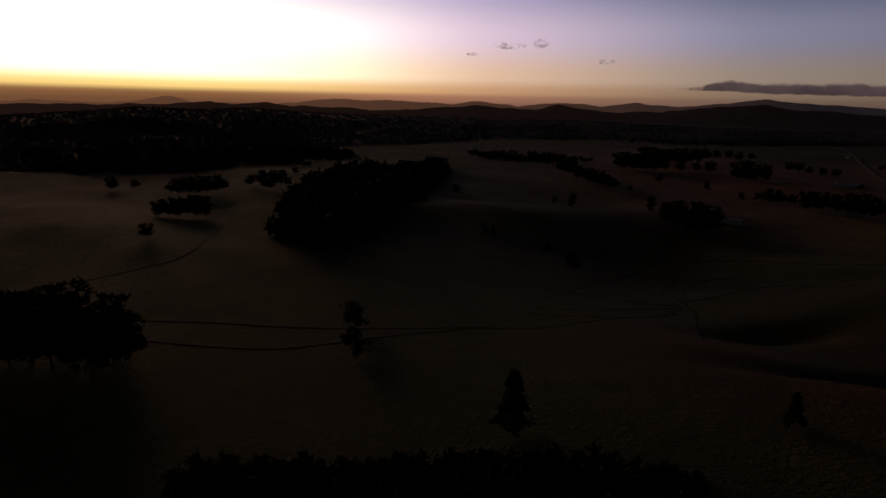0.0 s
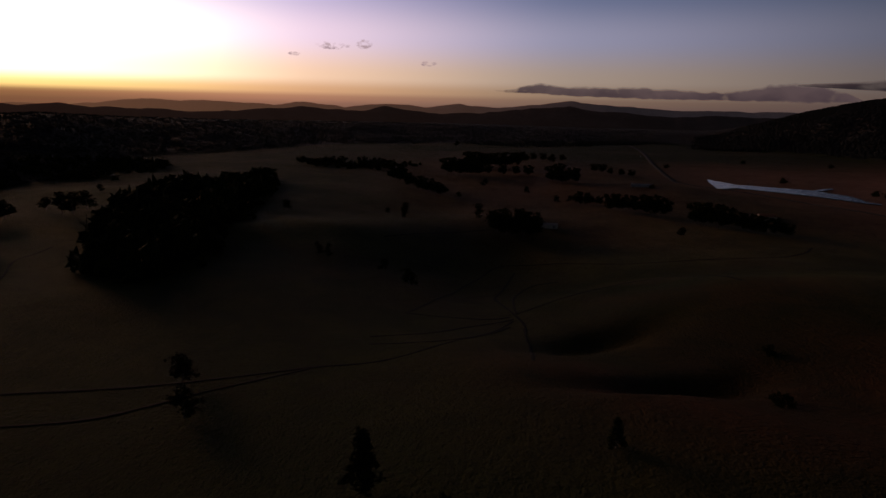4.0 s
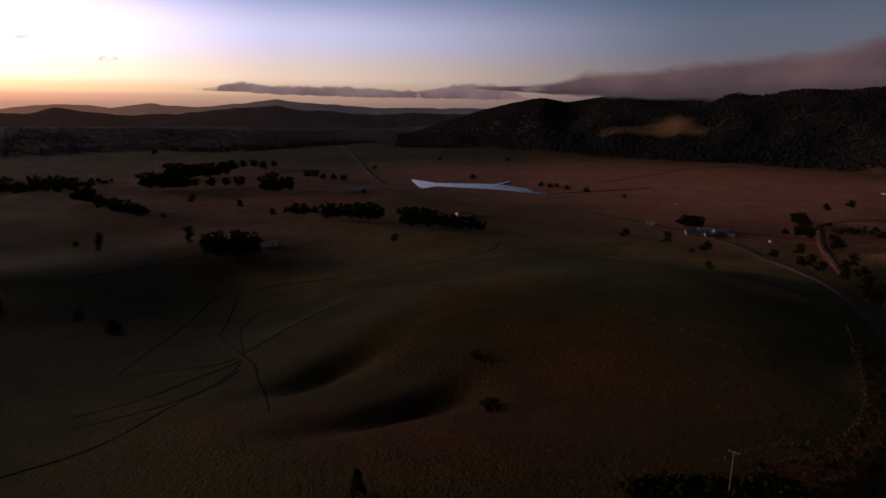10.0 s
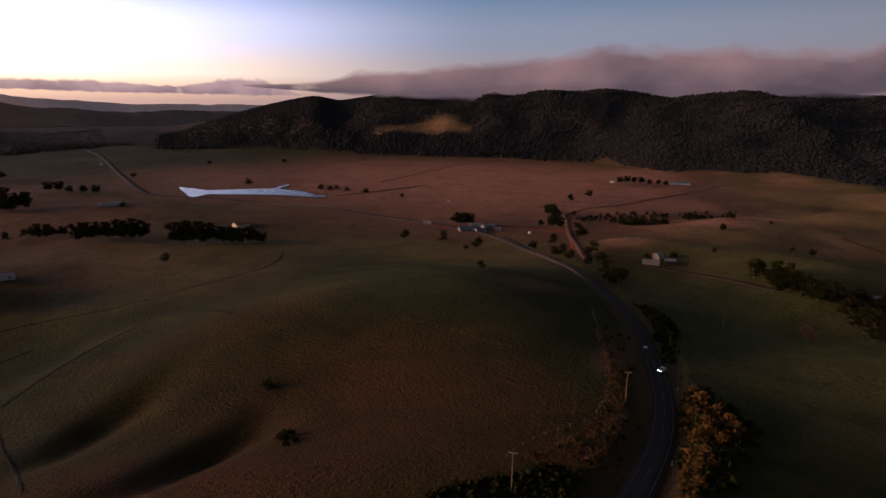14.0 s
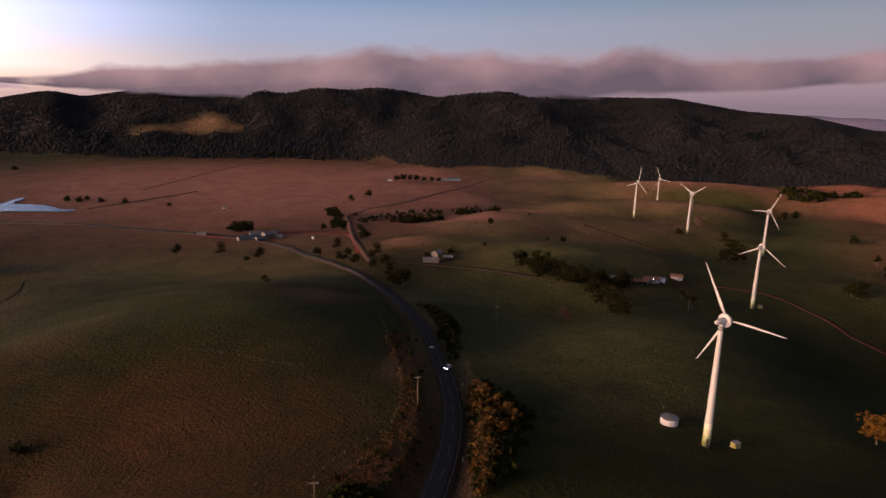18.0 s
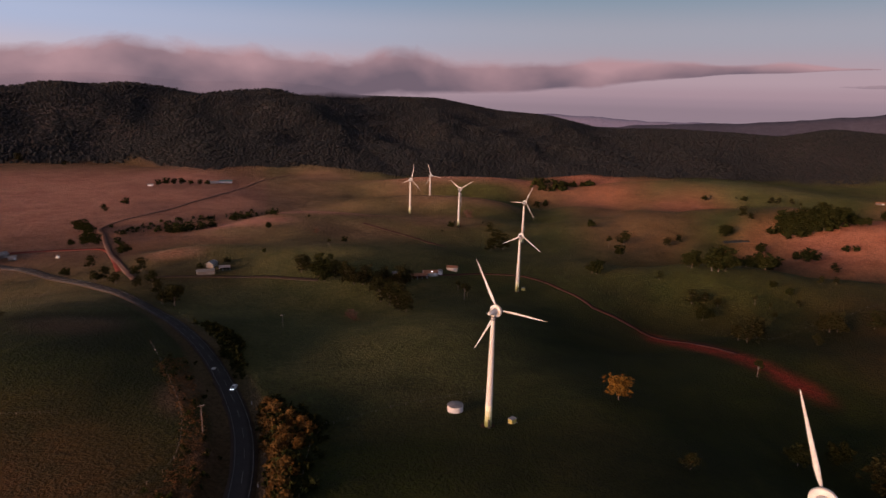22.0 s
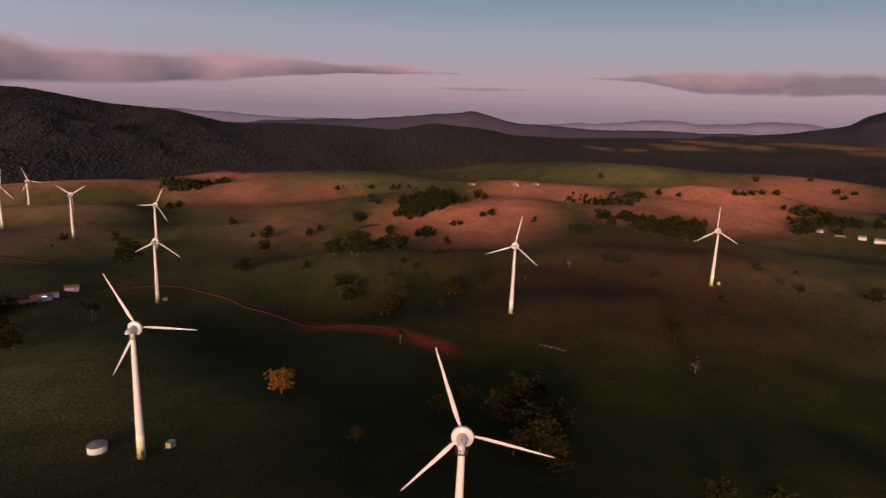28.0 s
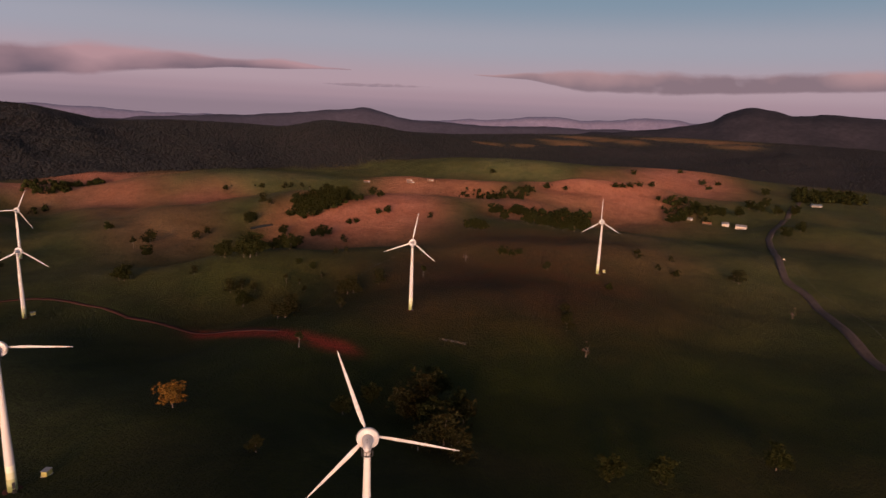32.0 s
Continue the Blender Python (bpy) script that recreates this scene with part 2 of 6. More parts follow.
LINE_PAINT = worn("road_line_paint", (0.13, 0.125, 0.12), (0.22, 0.21, 0.2), 0.5, 0.9)
BLADE = worn("blade_gelcoat", (0.44, 0.43, 0.42), (0.54, 0.53, 0.51), 3.0, 0.35, 0, 0.02)
NACELLE = worn("nacelle_gelcoat", (0.42, 0.41, 0.40), (0.53, 0.52, 0.51), 1.6, 0.35, 0, 0.03)
DARK_METAL = worn("dark_metal", (0.06, 0.06, 0.06), (0.12, 0.11, 0.1), 0.5, 0.5, 0.6)
CONCRETE = worn("concrete", (0.36, 0.34, 0.31), (0.50, 0.48, 0.44), 1.2, 0.9)
BARK = worn("bark", (0.09, 0.065, 0.045), (0.16, 0.125, 0.095), 0.6, 0.9)
PALE_BARK = worn("pale_bark", (0.075, 0.06, 0.046), (0.13, 0.105, 0.085), 0.8, 0.85)
LEAF = leafy("gum_leaves", (0.015, 0.016, 0.005), (0.032, 0.029, 0.009))
DARK_LEAF = leafy("dark_leaves", (0.014, 0.017, 0.005), (0.029, 0.030, 0.008))
GOLD_LEAF = leafy("golden_leaves", (0.12, 0.06, 0.012), (0.19, 0.10, 0.02))
RUST_LEAF = leafy("rusty_leaves", (0.11, 0.06, 0.045), (0.17, 0.10, 0.07))
RUST_GRASS = leafy("rusty_grass", (0.10, 0.055, 0.025), (0.20, 0.105, 0.045))
BUSH_LEAF = leafy("olive_scrub", (0.085, 0.050, 0.016), (0.17, 0.092, 0.028))
def forest_leafy():
    """Dense canopy seen from far: close tones, tree by tree."""
    k = Mat("forest_leaves", 0.95, 0, 0.05)
    p = k.position()
    c = k.mix(k.island(), (0.026, 0.027, 0.028), (0.040, 0.041, 0.039))
    # broad blue-grey haze tone mixed into the leaf colour
    c = k.mix(k.span(k.noise(p, 0.006, 4, 0.6), 0.38, 0.62, 0, 0.55), c, (0.028, 0.030, 0.033))
    k.colour(k.mix(k.span(k.noise(p, 0.45, 3), 0.5, 0.7, 0, 0.5), c, (0.014, 0.014, 0.013)))
    # leaves scatter light all round, so the canopy shades softly
    up = k.n.new("ShaderNodeVectorMath")
    up.operation = "ADD"
    k.link(k.scaled(k.n.new("ShaderNodeNewGeometry").outputs["Normal"], (0.33, 0.33, 0.33)), up.inputs[0])
    up.inputs[1].default_value = (0, 0, 0.67)
    even = k.n.new("ShaderNodeVectorMath")
    even.operation = "NORMALIZE"
    k.link(up.outputs[0], even.inputs[0])
    k.link(even.outputs[0], k.b.inputs["Normal"])
    return k.m


FOREST_LEAF = forest_leafy()
# the lie of the land: broad hills and hollows (x, y, rise, length, width, turn) round the rolling paddocks
HILLS_WEST = [
    (-195, 285, 30.4, 105, 80, 20), (-95, 215, 11.6, 60, 60, 0), (-135, 96, 9, 75, 24, 28), (-262, 178, 14.8, 70, 45, 40), (-60, 60, 9.2, 120, 60, 0),
    (-400, 115, -22.1, 150, 75, 15), (-640, 250, -12.0, 260, 120, 20), (-535, 40, 11.1, 130, 45, 110),
    (-370, -290, 10.0, 120, 50, 60), (-120, 20, 3.7, 60, 40, 0), (-470, 330, 5.9, 90, 45, 20), (-700, 420, 7.0, 160, 60, 20)]
HILLS_EAST = [
    (50, 160, 25.1, 110, 70, 20), (85, 85, 10.2, 50, 50, 0), (40, 390, -10.3, 90, 50, -20), (-20, 560, 15.1, 110, 55, 15), (-80, 690, 12.5, 110, 40, 10),
    (110, 640, -15.4, 150, 60, 0), (90, 850, -5.5, 190, 60, 5), (300, 440, 8.3, 75, 34, -15), (300, 262, 15.1, 90, 55, -10), (220, 370, -10.0, 110, 35, 30),
    (130, 1060, -22.1, 200, 110, 0), (560, 290, 19.6, 110, 60, -50), (610, 585, 24.0, 130, 55, -30), (430, 560, -10.2, 120, 35, 20), (62, 335, 19, 58, 62, 0), (48, 208, -2.4, 35, 35, 0), (-32, 348, -4, 24, 50, -12)]
HILLS_SOUTH = [
    (390, 720, 10.7, 130, 45, 0), (640, 900, 18.2, 150, 50, -35), (985, 530, 26.0, 130, 50, -55), (1270, 720, 34, 210, 80, -60), (780, 360, -11.2, 130, 40, -60),
    (830, 720, 13.0, 120, 45, -40), (232, 215, -11.6, 70, 50, 30), (300, 60, -4.4, 120, 60, 0), (1100, 330, 12.9, 140, 60, -70), (680, 1150, 10.4, 170, 60, -30), (127, 466, -7, 45, 40, 0)]
# forested ranges round the basin: bearing from the middle, foot, crest, crest height
RANGE_WEST = [(180, 1000, 1700, 40), (131, 880, 1500, 36), (125, 850, 1500, 48), (122, 840, 1500, 57), (118, 800, 1550, 52), (113, 850, 1700, 56),
              (107, 1250, 1950, 42), (100, 1360, 2100, 34), (90, 1650, 2400, 26), (78, 1800, 2600, 18), (66, 2100, 2700, 10), (57, 2100, 2400, 20)]
RANGE_EAST = [(53, 1900, 2250, 60), (50, 1850, 2250, 97), (47, 1750, 2200, 124), (44.9, 1650, 2150, 138), (42.8, 1620, 2150, 121), (38, 1580, 2100, 150),
              (33, 1560, 2050, 161), (29, 1540, 1950, 166), (25, 1520, 1980, 175), (21, 1480, 2000, 185), (14, 1310, 2000, 170), (8, 1290, 2000, 179),
              (3.6, 1270, 2020, 171), (0, 1260, 2050, 146), (-7, 1245, 2050, 145), (-12.6, 1255, 2050, 110), (-17, 1285, 2050, 100), (-22, 1310, 2000, 62)]
RANGE_SOUTH = [(-27, 1310, 2000, 70), (-33, 1330, 1900, 68), (-36, 1400, 1800, 65), (-39.5, 1400, 1750, 91), (-44.5, 1450, 1750, 81), (-48, 1500, 1850, 56),
               (-53, 1520, 2600, 40), (-60, 1540, 2900, 50), (-66, 1680, 3000, 56), (-72, 1740, 3000, 60), (-80, 1750, 2900, 60), (-120, 1500, 2500, 30), (-180, 1000, 1700, 40)]


# the road cutting past the knoll: plan points and depth
CUTTING = [(-36, 127, 4), (-36, 156, 4), (-39, 190, 4.5), (-46, 223, 4.5), (-60, 262, 4), (-81, 307, 3), (-119, 372, 1.5), (-162, 425, 0.5)]


def cutting(x, y):
    """How deep the road lies in its cutting."""
    best, deep = 1e9 + 0 * x, 0 * x
    for (ax, ay, da), (bx, by, db) in zip(CUTTING, CUTTING[1:]):
        t = np.clip(((x - ax) * (bx - ax) + (y - ay) * (by - ay)) / ((bx - ax) ** 2 + (by - ay) ** 2), 0, 1)
        d = np.hypot(x - ax - t * (bx - ax), y - ay - t * (by - ay))
        deep = np.where(d < best, da + t * (db - da), deep)
        best = np.minimum(d, best)
    s = np.clip((13.5 - best) / 7.5, 0, 1)
    return 0.85 * deep * s * s * (3 - 2 * s)


# creek hollows winding between the eastern domes: plan points and depth
GULLIES = [[(-268, 648, 2), (-203, 683, 5), (-169, 707, 6), (-139, 766, 6), (-107, 824, 5), (-60, 900, 3)],
           [(215, 700, 3), (240, 791, 6), (267, 867, 6), (303, 1056, 7), (369, 1067, 6), (455, 1123, 4)],
           [(215, 480, 2), (267, 521, 5), (322, 559, 6), (377, 560, 6), (409, 613, 6), (467, 619, 6), (516, 629, 6), (579, 644, 5), (700, 735, 5), (785, 661, 4), (860, 610, 4)],
           [(686, 475, 4), (713, 438, 6), (767, 416, 6), (819, 399, 6), (890, 340, 4), (960, 200, 3)]]


# hollows in the flank of the knoll
CLEFTS = [[(-230, 70, 1), (-235, 93, 3.6), (-240, 113, 4.6), (-242, 131, 3.6), (-246, 155, 1)],
          [(-174, 58, 1), (-171, 79, 3.4), (-170, 92, 4.6), (-175, 116, 5.4), (-176, 134, 4.2), (-182, 156, 1)]]


# the sharp spur of the knoll that the wheel track follows
SPURS = [[(-302, 95, 1), (-316, 120, 2.5), (-332, 150, 3.4), (-345, 183, 3.4), (-337, 208, 3.0), (-300, 204, 2.4), (-261, 195, 1)]]


def gullies(x, y, lines, wide):
    deep = 0 * x
    for line in lines:
        for (ax, ay, da), (bx, by, db) in zip(line, line[1:]):
            t = np.clip(((x - ax) * (bx - ax) + (y - ay) * (by - ay)) / ((bx - ax) ** 2 + (by - ay) ** 2), 0, 1)
            d = np.hypot(x - ax - t * (bx - ax), y - ay - t * (by - ay))
            deep = np.maximum(deep, (da + t * (db - da)) * np.exp(-(d / wide) ** 2))
    return deep


# level ground kept under the eastern turbines
STANDS = [(127, 466), (291, 264), (487, 223), (67, 819), (119, 727), (181, 657), (115, 1005)]


# rounded domes of the eastern paddocks: place, top, length, depth, turn
DOMES = [(-134, 548, 0, 42, 22, 14), (-94, 746, -4, 88, 36, 7), (100, 866, 0, 105, 40, -6), (227, 1096, 0, 190, 46, -12), (629, 987, 10, 150, 75, -32),
         (303, 452, 2, 80, 34, -34), (605, 598, 12, 140, 72, -45), (896, 507, 6, 70, 30, -60), (1274, 804, 24, 230, 110, -58), (1521, 558, 14, 190, 90, -70),
         (629, 368, 0, 130, 80, -60)]


def wave(x, y, size, seed):
    """Smooth waves of about that size, between -1 and 1."""
    a = 0.0
    for k in range(5):
        turn, q = 2.4 * k + seed, 6.283 / size * (0.6 + 0.23 * k)
        a = a + np.sin((x * math.cos(turn) + y * math.sin(turn)) * q + 1.7 * k * seed + 1.3 * np.sin((y * math.cos(turn) - x * math.sin(turn)) * q * 0.6 + k))
    return a / 3.2


def smooth_ring():
    table = np.array(RANGE_WEST + RANGE_EAST + RANGE_SOUTH)[::-1]
    b = np.arange(-180, 180.1, 0.2)
    soft = np.hanning(13)
    rows = [np.convolve(np.pad(np.interp(b, table[:, 0], table[:, k]), 6, "edge"), soft / soft.sum(), "valid") for k in (1, 2, 3)]
    return b, rows


RING_BEARING, RING_ROWS = smooth_ring()


def ring_values(x, y):
    bearing = np.degrees(np.arctan2(-x, y))
    return np.hypot(x, y), [np.interp(bearing, RING_BEARING, row) for row in RING_ROWS]


def forest_share(x, y):
    """How far a place lies in the forest: 0 in the paddocks, 1 on the ranges."""
    r, (foot, crest, top) = ring_values(x, y)
    s = np.clip((r - foot - 15 * wave(x, y, 330, 3.0) - 9 * wave(x, y, 90, 1.0)) / 34, 0, 1)
    return s * s * (3 - 2 * s)


def height(x, y):
    """The ground's height."""
    x, y = np.asarray(x, float), np.asarray(y, float)
    z = -13.0 + 0 * x
    for hx, hy, rise, ra, rb, turn in HILLS_WEST + HILLS_EAST + HILLS_SOUTH:
        c, s = math.cos(math.radians(turn)), math.sin(math.radians(turn))
        u, v = ((x - hx) * c + (y - hy) * s) / ra, ((y - hy) * c - (x - hx) * s) / rb
        z = z + rise * np.exp(-0.5 * (u * u + v * v))
    bed = np.exp(-0.5 * (((x + 740) / 190) ** 2 + ((y - 610) / 70) ** 2) ** 2)
    z = z * (1 - bed) - 13.6 * bed
    r, (foot, crest, top) = ring_values(x, y)
    near = np.clip((r - 150) / 300, 0, 1) * np.clip((1500 - r) / 500, 0, 1)
    plain = np.exp(-0.5 * (((x + 640) / 330) ** 2 + ((y - 820) / 330) ** 2))
    z = z + near * (1 - 0.9 * plain) * (1 - bed) * (2.6 * wave(x, y, 230, 2.0) + 0.8 * wave(x, y, 80, 5.0))
    # rounded domes with creased hollows between them, in the eastern paddocks
    east = np.clip((x + 60 + 0.1 * y) / 160, 0, 1) * np.clip((r - 230) / 200, 0, 1) * np.clip((1900 - r) / 500, 0, 1)
    for px, py in STANDS:
        east = east * (1 - np.exp(-((x - px) ** 2 + (y - py) ** 2) / 110 ** 2))
    z = z + east * (8 * np.abs(wave(x, y, 460, 1.3)) + 4 * np.abs(wave(x, y, 210, 3.1)) - 5)
    for hx, hy, top_z, ra, rb, turn in DOMES:
        c, s = math.cos(math.radians(turn)), math.sin(math.radians(turn))
        u, v = ((x - hx) * c + (y - hy) * s) / ra, ((y - hy) * c - (x - hx) * s) / rb
        cap = np.exp(-0.5 * (u * u + v * v) ** 1.4)
        for px, py in STANDS:
            cap = cap * (1 - 0.8 * np.exp(-((x - px) ** 2 + (y - py) ** 2) / 45 ** 2))
        z = z + (top_z - z) * cap
    up = np.clip((r - foot) / (crest - foot), 0, 1)
    up = up ** 1.15 * (1.6 - 0.6 * up)
    back = np.clip((r - crest) / 1500, 0, 1)
    spurs = 30 * wave(x, y, 560, 4.0) + 14 * wave(x, y, 240, 7.0) + 26 * (0.45 - np.abs(wave(x, y, 420, 9.0))) + 12 * (0.4 - np.abs(wave(x, y, 170, 11.0)))
    z = z - cutting(x, y) - 1.4 * gullies(x, y, GULLIES, 34) - 1.25 * gullies(x, y, CLEFTS, 11) + gullies(x, y, SPURS, 14)
    return z + (top + 13) * up * (1 - 0.75 * back * back * (3 - 2 * back)) + spurs * up * (1 - up) * 2.2 * np.clip((top + 20) / 120, 0, 1)

# ---- builders ----


def link_mesh(name, verts, faces, material, parent=None, smooth=False):
    me = bpy.data.meshes.new(name)
    me.from_pydata([tuple(v) for v in verts] if not isinstance(verts, np.ndarray) else verts.tolist(), [], faces if isinstance(faces, list) else faces.tolist())
    me.materials.append(material)
    if smooth:
        me.shade_smooth()
    ob = new(name, me)
    if parent is not None:
        ob.parent = parent
    return ob


def part(name, bm, material, parent, label="", smooth=False):
    """Links a bmesh as one mesh object under a thing or a part."""
    me = bpy.data.meshes.new(name)
    bm.to_mesh(me)
    bm.free()
    me.materials.append(material)
    if smooth:
        me.shade_smooth()
    ob = new(name, me)
    if parent is not None:
        ob.parent = parent
    if label:
        ob["label"] = label
    return ob


def thing(name, label, category, m, group="", kind=""):
    ob = new(name)
    ob.matrix_basis = m
    return tagged(ob, label, category, group, kind)


def box(bm, x0, x1, y0, y1, z0, z1, bevel=0.0):
    r = bmesh.ops.create_cube(bm, size=1.0, matrix=Matrix.Translation(((x0 + x1) / 2, (y0 + y1) / 2, (z0 + z1) / 2)) @ Matrix.Diagonal((x1 - x0, y1 - y0, z1 - z0, 1)))
    if bevel:
        bmesh.ops.bevel(bm, geom=list({e for v in r["verts"] for e in v.link_edges}), offset=bevel, segments=1, affect="EDGES")
    return bm


def box_bm(*a, bevel=0.0):
    return box(bmesh.new(), *a, bevel=bevel)


def lathe(profile, sides=24, axis="z", close=True):
    """A turned body from (radius, height) steps."""
    bm = bmesh.new()
    rings = []
    for r, h in profile:
        ring = []
        for k in range(sides):
            a = 2 * math.pi * k / sides
            q = (r * math.cos(a), r * math.sin(a), h)
            ring.append(bm.verts.new(q if axis == "z" else (q[0], h, q[1])))
        rings.append(ring)
    for a, b in zip(rings, rings[1:]):
        for k in range(sides):
            bm.faces.new((a[k], a[(k + 1) % sides], b[(k + 1) % sides], b[k]))
    if close:
        bm.faces.new(rings[0][::-1]), bm.faces.new(rings[-1])
    bmesh.ops.recalc_face_normals(bm, faces=bm.faces)
    return bm


def ground_at(x, y):
    return float(height(x, y))


def on_ground(x, y, turn=0, lift=0.0, scale=1.0):
    return pose(x, y, ground_at(x, y) + lift, 0, 0, turn) @ Matrix.Diagonal((scale, scale, scale, 1))


def smooth_line(points, step):
    """A Catmull-Rom line through plan points, in even steps."""
    p = np.array([points[0]] + list(points) + [points[-1]], float)
    out = []
    for k in range(1, len(p) - 2):
        n = max(2, int(np.hypot(*(p[k + 1] - p[k])) / step))
        for s in np.arange(n) / n:
            out.append(0.5 * (2 * p[k] + (p[k + 1] - p[k - 1]) * s + (2 * p[k - 1] - 5 * p[k] + 4 * p[k + 1] - p[k + 2]) * s * s
                              + (3 * p[k] - p[k - 1] - 3 * p[k + 1] + p[k + 2]) * s ** 3))
    return np.array(out + [p[-2]])


def ribbon(name, points, width, material, lift=0.3, step=6.0, offset=0.0, rough=0.0, parent=None, skirt=0.6, dash=None):
    """A road, track or line laid along plan points on the ground, with edges that run down into it."""
    line = smooth_line(points, step)
    along = np.gradient(line, axis=0)
    side = np.stack([along[:, 1], -along[:, 0]], 1) / np.maximum(np.hypot(along[:, 0], along[:, 1]), 1e-6)[:, None]
    rng = np.random.default_rng(len(name) + len(points))
    verts, faces = [], []
    cols = [(-0.5, -skirt), (-0.5, 0), (-0.17, 0.04), (0.17, 0.04), (0.5, 0), (0.5, -skirt)]
    w = width * (1 + rough * rng.uniform(-1, 1, len(line)))
    for u, dz in cols:
        q = line + side * (offset + u * w)[:, None]
        verts.append(np.column_stack([q, height(q[:, 0], q[:, 1]) + lift + dz]))
    n = len(line)
    v = np.concatenate(verts)
    for c in range(len(cols) - 1):
        for k in range(n - 1):
            if dash and (k // dash) % 2:
                continue
            faces.append((c * n + k, (c + 1) * n + k, (c + 1) * n + k + 1, c * n + k + 1))
    return link_mesh(name, v, faces, material, parent, True)

# ---- the ground, one sheet out to the horizon ----


def spot(x, y, cx, cy, ra, rb, turn=0.0):
    c, s = math.cos(radians(turn)), math.sin(radians(turn))
    u, v = ((x - cx) * c + (y - cy) * s) / ra, ((y - cy) * c - (x - cx) * s) / rb
    return np.exp(-0.5 * (u * u + v * v) ** 1.5)


# dry rust-brown grass, and lit dome flanks painted as such: place, length, depth, turn, share
CLEARING = [(-1085, 1360, 42, 18, 38, 0.30), (-1030, 1395, 46, 26, 36, 0.36), (-985, 1430, 42, 32, 34, 0.41), (-945, 1440, 34, 34, 33, 0.41), (-905, 1432, 40, 20, 32, 0.34)]
DRY_LIT = CLEARING + [(-500, 920, 400, 320, 0, 0.95), (-350, 675, 260, 80, 14, 0.55), (-800, 700, 250, 200, 0, 0.55), 
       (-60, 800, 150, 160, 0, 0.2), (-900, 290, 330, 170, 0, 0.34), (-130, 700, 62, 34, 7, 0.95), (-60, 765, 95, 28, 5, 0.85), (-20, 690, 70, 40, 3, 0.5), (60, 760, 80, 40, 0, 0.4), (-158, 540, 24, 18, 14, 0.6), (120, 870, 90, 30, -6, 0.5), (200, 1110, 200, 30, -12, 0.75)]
DRY_LIT += [(-232, 233, 38, 23, 45, 0.07), (-350, 181, 35, 17, 63, 0.08), (-70, 251, 6, 13, 16, 0.30), (-52, 192, 5, 12, 15, 0.30), (-52, 160, 11, 10, 18, 0.30), (-148, 323, 21, 18, 25, 0.20), (-31, 193, 3, 6, 9, 0.30), (-73, 235, 6, 12, 17, 0.25)]
DRY_LIT += [(450, 590, 42, 74, -37, 0.50), (508, 575, 57, 106, -41, 0.82), (582, 569, 61, 134, -46, 0.88), (780, 709, 59, 129, -48, 0.58), (854, 656, 70, 154, -52, 0.58), (784, 494, 52, 114, -58, 0.54), (987, 520, 62, 136, -62, 0.77), (1055, 456, 85, 187, -67, 0.85), (1386, 458, 95, 208, -72, 0.85), (488, 864, 55, 94, -29, 0.61), (435, 939, 48, 101, -25, 0.43), (359, 862, 44, 96, -23, 0.29), (335, 683, 57, 115, -26, 0.25), (468, 356, 66, 78, -53, 0.12), (520, 292, 73, 82, -61, 0.14), (601, 241, 61, 95, -68, 0.12), (2182, 269, 122, 268, -83, 0.77), (1251, 397, 73, 161, -72, 0.36)]
DRY_LIT += [(-75, 600, 63, 52, 7, 0.14), (-85, 1226, 69, 77, 4, 0.60), (53, 1083, 61, 54, -3, 0.35), (3, 1156, 86, 65, -0, 0.35), (373, 1076, 85, 78, -19, 0.55), (505, 1131, 69, 79, -24, 0.50), (459, 1196, 71, 111, -21, 0.80), (398, 978, 59, 99, -22, 0.60), (-236, 1040, 40, 59, 13, 0.50), (-335, 1141, 99, 130, 16, 1.00)]

RED_SOIL = [(197, 364), (202, 350), (206, 332), (208, 315), (211, 298), (215, 285), (218, 270), (223, 260)]

# dark rusty grass on the knoll
RUSTY = [(-140, 165, 62, 52, 0, 0.85), (-150, 98, 70, 26, 30, 0.9), (-95, 160, 42, 42, 0, 0.7), (-238, 192, 34, 26, 45, 0.5), (-205, 150, 40, 30, 30, 0.5), (-262, 175, 60, 16, 40, 0.45), (420, 265, 120, 85, -60, 0.9), (310, 250, 60, 40, -50, 0.5), (540, 330, 100, 70, -60, 0.8)]

# greener grass, plus sunlit ground painted as brighter grass
LUSH_LIT = [(-320, 440, 150, 52, 22, 0.62), (-210, 395, 70, 50, 25, 0.6), (-480, 330, 120, 60, 20, 0.4), (-70, 420, 60, 60, 5, 0.95), (518, 950, 60, 72, -29, 0.90), (591, 915, 71, 82, -33, 1.00), (665, 872, 61, 90, -37, 0.80), (1169, 772, 78, 153, -57, 1.00), (1206, 707, 65, 142, -60, 1.00), (1064, 817, 75, 101, -52, 0.70), (962, 311, 56, 124, -72, 0.50), (876, 106, 49, 109, -83, 0.35)] + [(-80, 556, 58, 42, 8, 0.80), (-24, 708, 67, 55, 2, 0.85), (-118, 660, 38, 32, 10, 0.70), (-64, 910, 77, 61, 4, 0.75), (101, 884, 75, 70, -7, 0.70), (6, 494, 47, 37, -1, 0.45), (-156, 566, 28, 34, 15, 0.80), (53, 681, 58, 49, -4, 0.60), (-22, 292, 35, 29, 4, 0.35), (1, 405, 40, 35, -0, 0.30), (290, 1278, 97, 67, -13, 0.60)] + [(-340, -270, 62, 95, -232, 0.75), (-277, -199, 49, 42, -234, 0.55), (-254, -102, 40, 28, -248, 0.15)] + [(-714, -278, 64, 60, -249, 0.60), (-512, -235, 32, 70, -245, 0.35), (-482, -3, 64, 34, -270, 0.55)] + [(-437, 150, 67, 44, 71, 0.25), (-415, 251, 93, 36, 59, 0.35), (-226, 270, 68, 39, 40, 0.28)]

